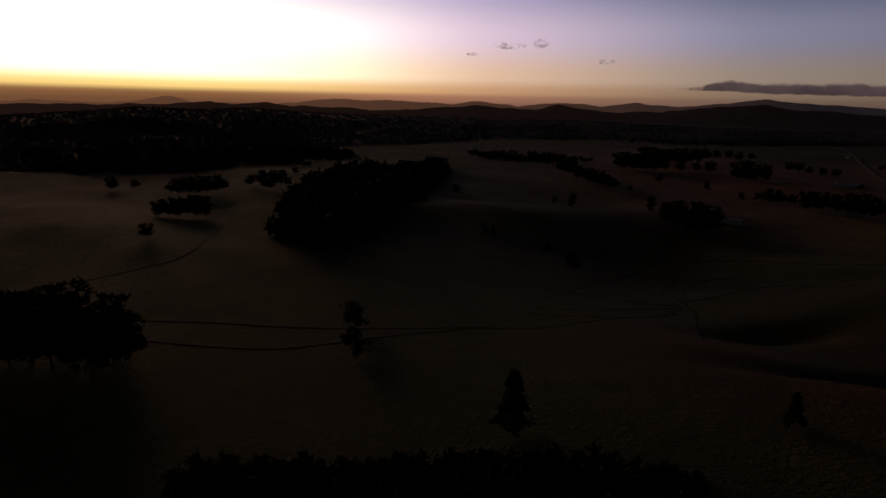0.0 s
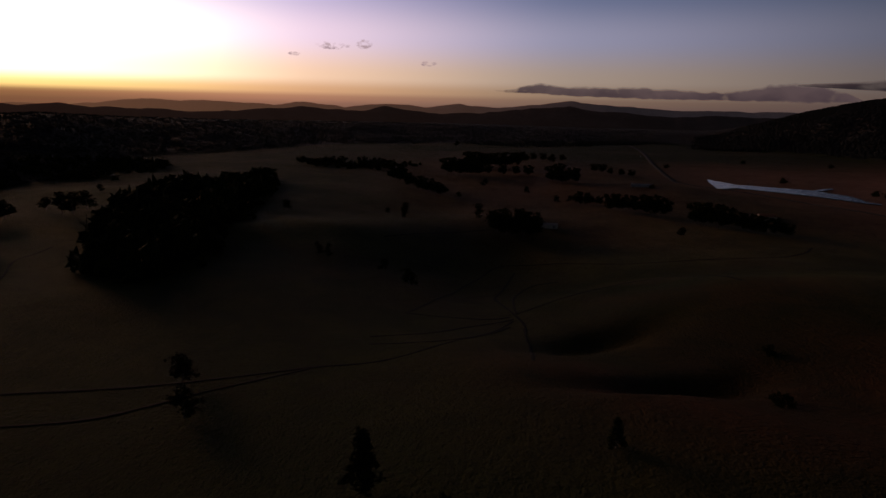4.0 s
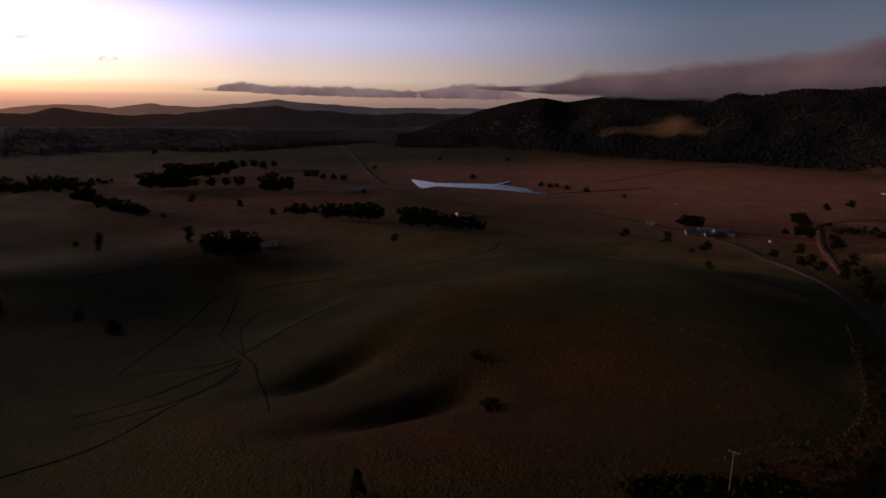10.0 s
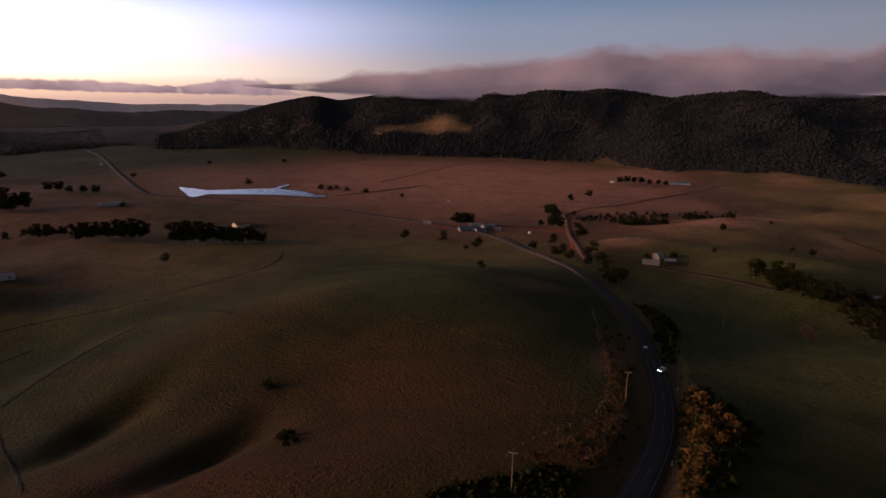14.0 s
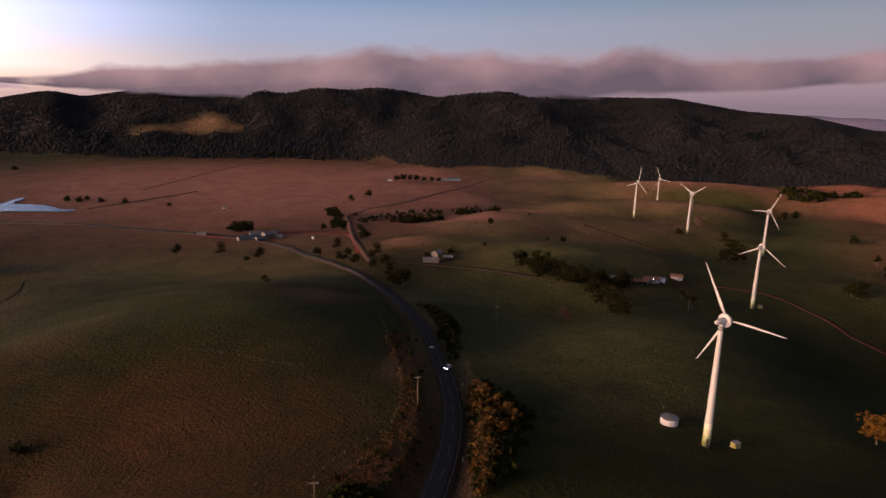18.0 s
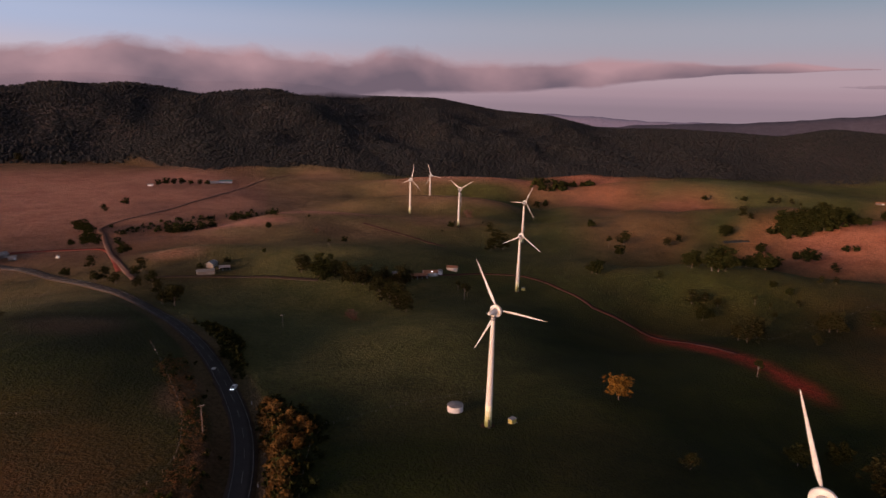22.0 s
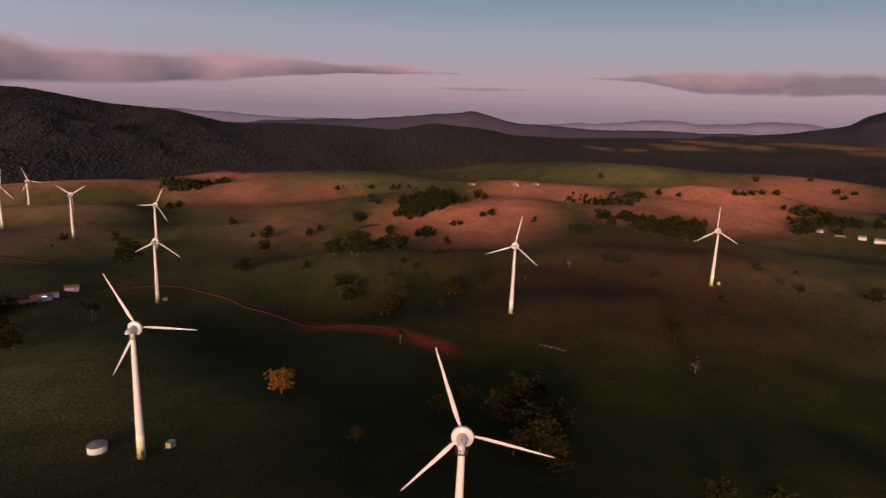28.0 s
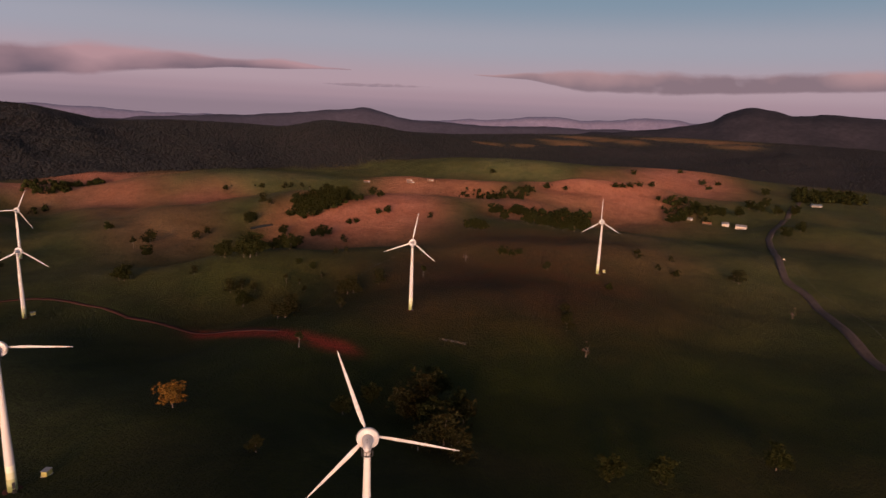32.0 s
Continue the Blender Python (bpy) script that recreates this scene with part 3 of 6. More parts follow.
FAR_FIELDS = [(1811, 1297, 59, 47, -54, 0.80), (2112, 1123, 89, 72, -62, 0.80), (2422, 1110, 88, 71, -65, 0.90), (2624, 1002, 79, 64, -69, 0.80), (2714, 800, 188, 107, -74, 1.00), (2772, 947, 109, 88, -71, 0.90), (2486, 1257, 116, 84, -63, 0.90), (2138, 1235, 51, 41, -60, 0.80), (2374, 994, 63, 51, -67, 0.80), (2522, 641, 86, 69, -76, 0.80), (1904, 1190, 46, 37, -58, 0.80)]


def far_fields(x, y):
    return np.max([spot(x, y, *q[:5]) for q in FAR_FIELDS], axis=0)


def clearings(x, y):
    return np.max([spot(x, y, *q[:5]) for q in CLEARING], axis=0)


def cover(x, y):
    dry_lit, soil, lush_lit, rusty = 0.012 + 0 * x, 0 * x, 0 * x, 0 * x
    for cx, cy, ra, rb, turn, much in DRY_LIT:
        dry_lit = np.maximum(dry_lit, much * spot(x, y, cx, cy, ra, rb, turn))
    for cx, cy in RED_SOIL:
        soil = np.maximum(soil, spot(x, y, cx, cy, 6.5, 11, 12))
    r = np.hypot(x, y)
    # eastern domes lightened for evening light; slopes within 400 m stay dark
    lush_lit = lush_lit + 0.46 * np.clip((x + 20 + 0.06 * y) / 160, 0, 1) * np.clip((r - 400) / 220, 0, 1)
    for cx, cy, ra, rb, turn, much in LUSH_LIT:
        lush_lit = np.maximum(lush_lit, much * spot(x, y, cx, cy, ra, rb, turn))
    # brighter grass east of the road stands in for its lit slope
    lush_lit = np.maximum(lush_lit, 0.7 * np.clip((x + 70 + 0.12 * y) / 50, 0, 1) * np.clip((130 - x) / 90, 0, 1) * np.clip((y - 190) / 90, 0, 1))
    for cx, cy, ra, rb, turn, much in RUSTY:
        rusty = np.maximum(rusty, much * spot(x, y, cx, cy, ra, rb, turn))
    dry_lit = np.maximum(dry_lit, 0.22 * np.clip(cutting(x, y) / 1.6, 0, 1))
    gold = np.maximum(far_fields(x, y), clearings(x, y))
    dry_lit = np.where((lush_lit > dry_lit) & (lush_lit > 0.48), dry_lit * (1 - 0.35 * lush_lit), dry_lit)
    return np.maximum(dry_lit, 0.3 * gold), soil, np.maximum(lush_lit, 0.6 * gold), rusty


def build_ground():
    turns, rings = 840, 320
    r = 12 * 1.019 ** np.arange(rings)
    r[-1] = 4950
    a = 2 * np.pi * np.arange(turns) / turns
    x, y = (r[:, None] * np.cos(a)).ravel(), (r[:, None] * np.sin(a)).ravel()
    x, y = np.append(x, 0), np.append(y, 0)
    verts = np.column_stack([x, y, height(x, y)])
    k, j = np.meshgrid(np.arange(rings - 1), np.arange(turns), indexing="ij")
    n = (j + 1) % turns
    quads = np.stack([k * turns + j, (k + 1) * turns + j, (k + 1) * turns + n, k * turns + n], -1).reshape(-1, 4).tolist()
    quads += [(len(verts) - 1, q, (q + 1) % turns) for q in range(turns)]
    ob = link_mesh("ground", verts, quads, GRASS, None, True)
    dry_lit, soil, lush_lit, rusty = cover(x, y)
    for name, values in (("dry_lit", dry_lit), ("soil", soil), ("lush_lit", lush_lit), ("rusty", rusty), ("rufous", np.clip((x - 180) / 220, 0, 1)), ("wood", forest_share(x, y) * (1 - far_fields(x, y)) * (1 - clearings(x, y)))):
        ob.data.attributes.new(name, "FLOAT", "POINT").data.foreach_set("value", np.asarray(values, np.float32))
    return tagged(ob, "rolling green and rust-brown grazing paddocks in a wide basin", "ground", "", "structure")


build_ground()

# ---- water, roads and tracks ----
MAIN_ROAD = [(x, y) for x, y, deep in CUTTING] + [(-229, 488)] + [(-306, 540), (-384, 551), (-469, 553), (-565, 543), (-701, 523), (-803, 495), (-882, 511), (-1147, 625), (-1481, 774), (-1757, 874)]
SIDE_ROAD = [(-167, 466), (-218, 560), (-263, 662), (-278, 708), (-246, 830), (-211, 970), (-182, 1139), (-134, 1238)]
FARM_LANE = [(-387, 548), (-348, 549), (-308, 587), (-262, 595), (-235, 590), (-204, 532), (-189, 497)]
DRIVEWAY = [(-154, 470), (-114, 481), (-76, 481), (-33, 474)]
RED_TRACK = [(40, 482), (94, 507), (130, 504), (154, 483), (166, 448), (172, 416), (190, 385), (207, 347), (215, 304), (219, 280), (223, 268)]
EAST_ROAD = [(452, 11), (512, 39), (602, 78), (658, 110), (837, 158), (905, 172), (1130, 191), (1662, 252)]
LAKE_SHORES = [((-859, 562), (-836, 548)), ((-840, 562), (-747, 505)), ((-815, 563), (-750, 520)), ((-793, 564), (-758, 539)), ((-758, 605), (-714, 570)), ((-728, 638), (-676, 593)), ((-668, 642), (-640, 604)), ((-627, 623), (-615, 611)), ((-611, 627), (-605, 621))]
LAKE_ARM = [((-732, 640), (-709, 620)), ((-742, 659), (-728, 653)), ((-749, 684), (-739, 678))]


def lake():
    top = -12.6
    for k, rows in enumerate((LAKE_SHORES, LAKE_ARM)):
        q = np.array(rows, float)
        s = np.linspace(0, len(q) - 1, 60)
        far, near = [np.column_stack([np.interp(s, np.arange(len(q)), q[:, side, c]) for c in (0, 1)]) for side in (0, 1)]
        wob = 1.6 * wave(far[:, 0], far[:, 1], 35, 3.0)
        far[:, 1] += wob
        n, z = len(s), top + 0.02 * k
        v = np.concatenate([np.column_stack([q, np.full(n, h)]) for q, h in ((far, z - 2.5), (far, z), (near, z), (near, z - 2.5))])
        f = [(c * n + i, (c + 1) * n + i, (c + 1) * n + i + 1, c * n + i + 1) for c in range(3) for i in range(n - 1)]
        ob = link_mesh("water", v, f, WATER)
        tagged(ob, ("long still lake on the plain mirroring the sky", "narrow arm of the lake mirroring the sky")[k], "lake", "", "structure")


lake()
road = ribbon("road", MAIN_ROAD, 7.2, ASPHALT, 0.42, 5.0)
tagged(road, "winding two-lane asphalt country road", "road", "", "structure")
shoulder = ribbon("road_shoulder", MAIN_ROAD, 9.0, TAN_DIRT, 0.3, 5.0, rough=0.06)
tagged(shoulder, "gravel shoulder along the country road", "road shoulder", "", "structure")
for off in (-3.05, 3.05):
    ribbon("edge_line", MAIN_ROAD[:14], 0.16, LINE_PAINT, 0.475, 5.0, off, 0, road, 0.02)
ribbon("centre_line", MAIN_ROAD[:14], 0.14, LINE_PAINT, 0.49, 4.0, 0.0, 0, road, 0.02, dash=2)
tagged(ribbon("side_road", SIDE_ROAD, 4.8, PINK_GRAVEL, 0.4, 7.0), "reddish gravel side road climbing towards the range", "road", "", "structure")
tagged(ribbon("farm_lane", FARM_LANE, 6.0, RED_DIRT, 0.36, 6.0, rough=0.2), "reddish dirt lane past the farm sheds", "dirt road", "", "structure")
tagged(ribbon("driveway", DRIVEWAY, 4.0, TAN_DIRT, 0.35, 6.0, rough=0.15), "pale gravel driveway to the farmhouse", "driveway", "", "structure")
tagged(ribbon("service_track", RED_TRACK[:6], 2.6, DULL_DIRT, 0.35, 5.0, rough=0.25), "dull brown service track past a turbine", "dirt road", "", "structure")
tagged(ribbon("dirt_track", RED_TRACK[5:9], 3.4, DULL_DIRT, 0.35, 5.0, rough=0.35), "dark red dirt service track between the turbines", "dirt road", "", "structure")
tagged(ribbon("east_road", EAST_ROAD, 7.4, OLD_ASPHALT, 0.4, 6.0), "grey country road past roadside houses", "road", "", "structure")

# wheel tracks and cattle pads worn into the grass
TRACKS = [
    [(-257, 11), (-260, 36), (-278, 61), (-290, 87)],
    [(-245, 10), (-243, 27), (-246, 46), (-266, 69), (-287, 86)],
    [(-297, 90), (-338, 94), (-364, 97), (-397, 112), (-442, 133)],
    [(-300, 92), (-318, 96), (-367, 111), (-398, 132), (-401, 154)],
    [(-298, 90), (-302, 95), (-316, 120), (-332, 150), (-345, 183), (-337, 208), (-261, 195)],
    [(-296, 90), (-277, 89), (-256, 83), (-236, 79), (-201, 68)],
    [(-304, 32), (-299, 50), (-294, 74), (-295, 86)],
    [(-306, 34), (-351, 58), (-417, 95), (-460, 127), (-452, 164), (-416, 203)],
    [(-490, 35), (-522, 73), (-543, 118), (-545, 142)],
    [(-412, 205), (-388, 246), (-374, 284), (-384, 332), (-411, 365)],
    [(-238, -228), (-255, -199), (-275, -183), (-301, -172), (-362, -186), (-408, -200), (-449, -196)],
    [(-212, -148), (-214, -110), (-214, -73), (-217, -42), (-221, -14), (-225, 24), (-276, 81)],
    [(-193, -133), (-191, -108), (-192, -83), (-197, -68), (-204, -53), (-212, -33), (-220, -14)]]
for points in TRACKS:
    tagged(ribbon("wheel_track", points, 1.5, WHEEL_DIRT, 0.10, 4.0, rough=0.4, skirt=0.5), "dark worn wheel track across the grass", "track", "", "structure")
tagged(ribbon("paddock_lane", [(4, 715), (34, 697), (64, 674), (92, 639)], 3.6, DULL_DIRT, 0.3, 6.0, rough=0.3), "dull red dirt lane over the green domes", "dirt road", "", "structure")
tagged(ribbon("creek", [(408, 629), (422, 629), (436, 624)], 4.0, WATER, 0.3, 4.0, rough=0.3), "glint of creek water between brown banks", "creek", "", "structure")
tagged(ribbon("ploughed_line", [(-652, 799), (-681, 973), (-705, 1157), (-690, 1309)], 3.0, WHEEL_DIRT, 0.2, 9.0), "dark drain line across the plain", "track", "", "structure")
tagged(ribbon("plain_lane", [(-1092, 641), (-1046, 756), (-991, 890), (-942, 1132)], 3.5, TAN_DIRT, 0.25, 9.0, rough=0.2), "faint pale lane across the plain", "track", "", "structure")
tagged(ribbon("plain_drain", [(-605, 638), (-592, 685), (-578, 750), (-569, 814)], 5.0, WHEEL_DIRT, 0.2, 8.0, rough=0.3), "dark reedy drain by the lake", "track", "", "structure")

# ---- wind turbines: the rotors face the range, the tails point back ----


def turbine_parts(root, turn, phase):
    """Tower, foundation, door, nacelle and rotor under root; hub at 46 m."""
    part("foundation", lathe([(2.7, -1.5), (2.7, 0.05), (2.5, 0.15), (1.4, 0.22)], 32), DULL_DIRT, root, "low round footing covered in dirt")
    part("tower", lathe([(1.42, 0.2), (1.36, 3), (1.30, 9), (1.12, 20), (0.92, 32), (0.76, 40), (0.70, 44.2)], 32), TOWER, root, "white tower with green rings at its foot", True)
    for z, r in ((15, 1.215), (29.5, 0.965)):
        part("flange", lathe([(r - 0.03, z - 0.12), (r + 0.035, z - 0.1), (r + 0.035, z + 0.1), (r - 0.03, z + 0.12)], 32), TOWER, root)
    door = part("tower_door", box_bm(-0.42, 0.42, -1.50, -1.32, 1.3, 3.4, bevel=0.04), DARK_METAL, root, "dark steel door")
    part("steps", box(box_bm(-0.5, 0.5, -2.6, -1.42, 0.2, 0.6), -0.5, 0.5, -2.1, -1.42, 0.6, 1.1), DARK_METAL, door)
    deck = part("service_ring", lathe([(1.02, 43.1), (1.30, 43.1), (1.30, 43.3), (1.02, 43.3), (1.02, 43.1)], 28, close=False), DARK_METAL, root, "dark ring platform below the nacelle")
    for k in range(10):
        a = 2 * math.pi * k / 10
        part("rail_post", box_bm(1.24 * math.cos(a) - 0.04, 1.24 * math.cos(a) + 0.04, 1.24 * math.sin(a) - 0.04, 1.24 * math.sin(a) + 0.04, 43.3, 44.3), DARK_METAL, deck)
    part("top_rail", lathe([(1.2, 44.26), (1.28, 44.26), (1.28, 44.34), (1.2, 44.34), (1.2, 44.26)], 28, close=False), DARK_METAL, deck)
    head = pose(0, 0, 46, 0, 0, turn)
    # body: tail, waist and the wide generator ring, along +y to the rotor
    nac = part("nacelle", lathe([(0.05, -3.4), (0.45, -3.25), (0.75, -2.6), (0.98, -1.4), (1.15, -0.2), (1.25, 0.8), (1.32, 1.25)], 28, "y"), NACELLE, root, "drop-shaped pale grey nacelle tail", True)
    nac.matrix_basis = head
    part("yaw_neck", lathe([(0.72, -1.95), (0.8, -1.2), (0.95, -0.6)], 24), NACELLE, nac)
    part("generator_ring", lathe([(1.2, 1.0), (2.25, 1.12), (2.42, 1.3), (2.42, 1.9), (2.25, 2.1), (1.5, 2.2)], 36, "y"), BLADE, nac, "wide white generator ring", True)
    part("vane_mast", box_bm(-0.04, 0.04, -2.2, -2.1, 0.7, 1.9), DARK_METAL, nac)
    rot = part("spinner", lathe([(1.6, 2.15), (1.55, 2.9), (1.2, 3.7), (0.6, 4.3), (0.05, 4.5)], 28, "y"), NACELLE, root, "rounded white hub cover", True)
    rot.matrix_basis = head
    for k in range(3):
        b = blade_bm()
        ob = part("blade", b, BLADE, root, "", True)
        ob.matrix_basis = head @ pose(0, 2.9, 0, 0, phase + 120 * k, 0)
    return root


BLADE_STEPS = [(1.3, 0.56, 0.54, 40), (2.4, 0.58, 0.5, 38), (3.6, 0.85, 0.38, 30), (5.2, 1.02, 0.29, 24), (8.5, 0.88, 0.2, 15), (12.5, 0.66, 0.13, 9), (16.5, 0.46, 0.08, 5), (19.4, 0.28, 0.05, 3), (20.5, 0.08, 0.03, 2)]


def blade_bm():
    """One blade along +z: radius, chord, thickness, twist."""
    bm, rings = bmesh.new(), []
    for z, chord, thick, twist in BLADE_STEPS:
        ring = []
        c, s = math.cos(radians(twist)), math.sin(radians(twist))
        for k in range(12):
            a = 2 * math.pi * k / 12
            u = chord * (0.5 * math.cos(a) - 0.16)
            v = 0.5 * thick * math.sin(a) * (1 + 0.45 * math.cos(a) if z > 3 else 1)
            ring.append(bm.verts.new((u * c - v * s, u * s + v * c, z)))
        rings.append(ring)
    for a, b in zip(rings, rings[1:]):
        for k in range(12):
            bm.faces.new((a[k], a[(k + 1) % 12], b[(k + 1) % 12], b[k]))
    bm.faces.new(rings[-1]), bm.faces.new(rings[0][::-1])
    bmesh.ops.recalc_face_normals(bm, faces=bm.faces)
    return bm


FACING = -46.0
TURBINES = [(*[(48, 208)][0], -31, "beside a round tank"), (82, 87, -19, "above a dark clump of gums"),
            (*[(126, 464)][0], 2, "beside the red dirt track"), (*[(293, 266)][0], 10, "in a cattle paddock"),
            (*[(493, 226)][0], 0, "at the edge of a brown paddock"), (181, 657, 25, "behind another in the far paddock"),
            (67, 819, 10, "on the far green rise"), (119, 727, 58, "alone on the far green rise"), (115, 1005, -25, "behind a rise below the range")]
for tx, ty, phase, where in TURBINES:
    root = thing("wind_turbine", "tall white three-bladed wind turbine " + where, "wind turbine", on_ground(tx, ty), "turbines of the wind farm")
    turbine_parts(root, FACING, phase)

# ---- the forest on the ranges ----


def crown_template(rings, sides, seed):
    """A lumpy tree top: unit height, uneven outline."""
    rng = np.random.default_rng(seed)
    verts, faces = [(0, 0, 0.05)], []
    for k in range(1, rings):
        h = k / rings
        for s in range(sides):
            a = 2 * math.pi * (s + 0.5 * (k % 2)) / sides
            r = 0.52 * math.sin(math.pi * h ** 0.8) ** 0.7 * rng.uniform(0.68, 1.25)
            verts.append((r * math.cos(a), r * math.sin(a), h + rng.uniform(-0.07, 0.07)))
    verts.append((0, 0, 1.0))
    n = len(verts) - 1
    for s in range(sides):
        faces.append((0, 1 + (s + 1) % sides, 1 + s))
        faces.append((n, n - sides + s, n - sides + (s + 1) % sides))
    for k in range(rings - 2):
        for s in range(sides):
            a, b = 1 + k * sides + s, 1 + k * sides + (s + 1) % sides
            faces += [(a, b, b + sides), (a, b + sides, a + sides)]
    return np.array(verts), np.array(faces)


def wood(name, spots, sizes, material, label, category, templates, wide=(0.75, 1.15), smooth=False, tall=1.1):
    """Many tree tops in one mesh."""
    rng = np.random.default_rng(len(spots))
    vs, fs, at = [], [], 0
    z = height(spots[:, 0], spots[:, 1])
    for (x, y), g, s in zip(spots, z, sizes):
        v, f = templates[rng.integers(len(templates))]
        a = rng.uniform(0, 6.28)
        c, d = math.cos(a), math.sin(a)
        w = s * rng.uniform(*wide)
        vs.append(np.column_stack([x + w * (v[:, 0] * c - v[:, 1] * d), y + w * (v[:, 0] * d + v[:, 1] * c), g - 0.12 * s + v[:, 2] * s * tall]))
        fs.append(f + at)
        at += len(v)
    ob = link_mesh(name, np.concatenate(vs), np.concatenate(fs), material, None, smooth)
    return tagged(ob, label, category, "", "stuff")


def forest_spots(seed, count, bearing0, bearing1, near, far, keep):
    rng = np.random.default_rng(seed)
    r = near * (far / near) ** rng.uniform(0, 1, count * 6)
    b = np.radians(rng.uniform(bearing0, bearing1, count * 6))
    x, y = -r * np.sin(b), r * np.cos(b)
    k = np.where(keep(x, y))[0][:count]
    return np.column_stack([x, y])[k]


TOPS = [crown_template(3, 4, k) for k in range(6)]


def dense(x, y):
    r, (foot, crest, top) = ring_values(x, y)
    return (forest_share(x, y) > 0.5) & (r < crest + 120) & (clearings(x, y) < 0.45) & (far_fields(x, y) < 0.45)


for label, seed, count, b0, b1, near, far in (
        ("dense eucalypt forest on the main range", 11, 64000, -25, 58, 1240, 2300),
        ("wooded low hills beside the range", 12, 16000, -62, -25, 1250, 2300),
        ("dark wooded ridge below the sunset", 13, 8000, 62, 145, 780, 2600),
        ("scattered woods beyond the eastern paddocks", 14, 9000, -105, -48, 1400, 3100)):
    spots = forest_spots(seed, count, b0, b1, near, far, dense)
    rng = np.random.default_rng(seed + 50)
    wood("forest", spots, rng.uniform(3.2, 6.6, len(spots)), FOREST_LEAF, label, "forest", TOPS, (1.05, 1.5), True, 0.8)

# ---- far ranges at the horizon and clouds ----


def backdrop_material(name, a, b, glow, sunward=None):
    """Distant forest, evening haze painted into colour and glow, stronger towards the sunset."""
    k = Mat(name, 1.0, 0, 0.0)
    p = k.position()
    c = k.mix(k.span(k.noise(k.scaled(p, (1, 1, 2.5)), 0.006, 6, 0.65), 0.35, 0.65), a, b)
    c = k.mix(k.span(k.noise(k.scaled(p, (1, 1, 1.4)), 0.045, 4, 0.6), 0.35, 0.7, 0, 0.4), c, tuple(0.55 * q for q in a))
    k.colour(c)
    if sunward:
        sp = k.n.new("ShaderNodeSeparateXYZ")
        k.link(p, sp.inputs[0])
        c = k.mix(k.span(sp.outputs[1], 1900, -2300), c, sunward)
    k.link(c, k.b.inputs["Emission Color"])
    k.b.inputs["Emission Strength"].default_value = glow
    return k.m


def far_range(name, distance, rows, material, label, deep=260, rough=7.0, seed=1.0):
    """A range of hills: bearing and crest height, falling off in front and behind."""
    rows = np.array(sorted(rows))
    b = np.arange(rows[0, 0], rows[-1, 0], 0.12)
    top = np.interp(b, rows[:, 0], rows[:, 1])
    q = b * distance / 57.3
    top = top + rough * (wave(q, 0 * q, 330, seed) + 0.45 * wave(q, 0 * q, 90, seed + 2) + 0.2 * wave(q, 0 * q, 31, seed + 1))
    top = np.convolve(np.pad(top, 2, "edge"), np.ones(5) / 5, "valid")
    verts = []
    steps = [(-1.0, 0.0), (-0.62, 0.42), (-0.3, 0.8), (0.0, 1.0), (0.5, 0.6), (1.0, 0.0)]
    for u, h in steps:
        d = distance + u * deep + 30 * h * (1 - h) * wave(q, 0 * q, 260, seed + 3)
        z = -45 + (top + 45) * h + 14 * h * (1 - h) * wave(q, 0 * q + 90 * u, 200, seed + 4)
        verts.append(np.column_stack([-d * np.sin(np.radians(b)), d * np.cos(np.radians(b)), z]))
    n = len(b)
    faces = [(c * n + k, c * n + k + 1, (c + 1) * n + k + 1, (c + 1) * n + k) for c in range(len(steps) - 1) for k in range(n - 1)]
    ob = link_mesh(name, np.concatenate(verts), faces, material, None, True)
    return tagged(ob, label, "hills", "ranges on the horizon", "structure")


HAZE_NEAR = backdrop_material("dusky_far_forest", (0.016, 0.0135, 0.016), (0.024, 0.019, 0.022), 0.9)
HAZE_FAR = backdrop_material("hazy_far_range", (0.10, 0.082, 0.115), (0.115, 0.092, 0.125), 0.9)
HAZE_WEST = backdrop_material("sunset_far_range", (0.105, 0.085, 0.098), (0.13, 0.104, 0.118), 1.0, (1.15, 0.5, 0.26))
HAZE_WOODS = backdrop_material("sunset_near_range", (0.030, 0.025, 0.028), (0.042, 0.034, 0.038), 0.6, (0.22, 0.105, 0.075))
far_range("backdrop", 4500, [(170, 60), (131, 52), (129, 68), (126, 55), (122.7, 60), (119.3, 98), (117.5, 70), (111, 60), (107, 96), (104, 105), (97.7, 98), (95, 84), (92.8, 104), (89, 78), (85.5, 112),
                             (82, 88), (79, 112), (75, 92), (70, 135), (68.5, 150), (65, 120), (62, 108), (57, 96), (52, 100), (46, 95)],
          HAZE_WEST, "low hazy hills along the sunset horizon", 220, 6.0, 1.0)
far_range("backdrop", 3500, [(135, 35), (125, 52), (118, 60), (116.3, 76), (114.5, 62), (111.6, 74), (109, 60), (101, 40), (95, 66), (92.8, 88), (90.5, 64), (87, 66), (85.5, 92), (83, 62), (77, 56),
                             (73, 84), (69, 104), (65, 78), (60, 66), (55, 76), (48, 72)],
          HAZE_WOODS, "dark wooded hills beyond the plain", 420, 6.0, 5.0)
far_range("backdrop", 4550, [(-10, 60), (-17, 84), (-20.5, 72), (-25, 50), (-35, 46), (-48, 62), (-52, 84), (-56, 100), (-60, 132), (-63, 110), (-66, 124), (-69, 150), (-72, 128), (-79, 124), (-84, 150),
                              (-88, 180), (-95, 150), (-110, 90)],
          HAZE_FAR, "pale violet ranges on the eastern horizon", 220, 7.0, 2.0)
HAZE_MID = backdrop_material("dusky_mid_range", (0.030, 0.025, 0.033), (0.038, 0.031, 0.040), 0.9)
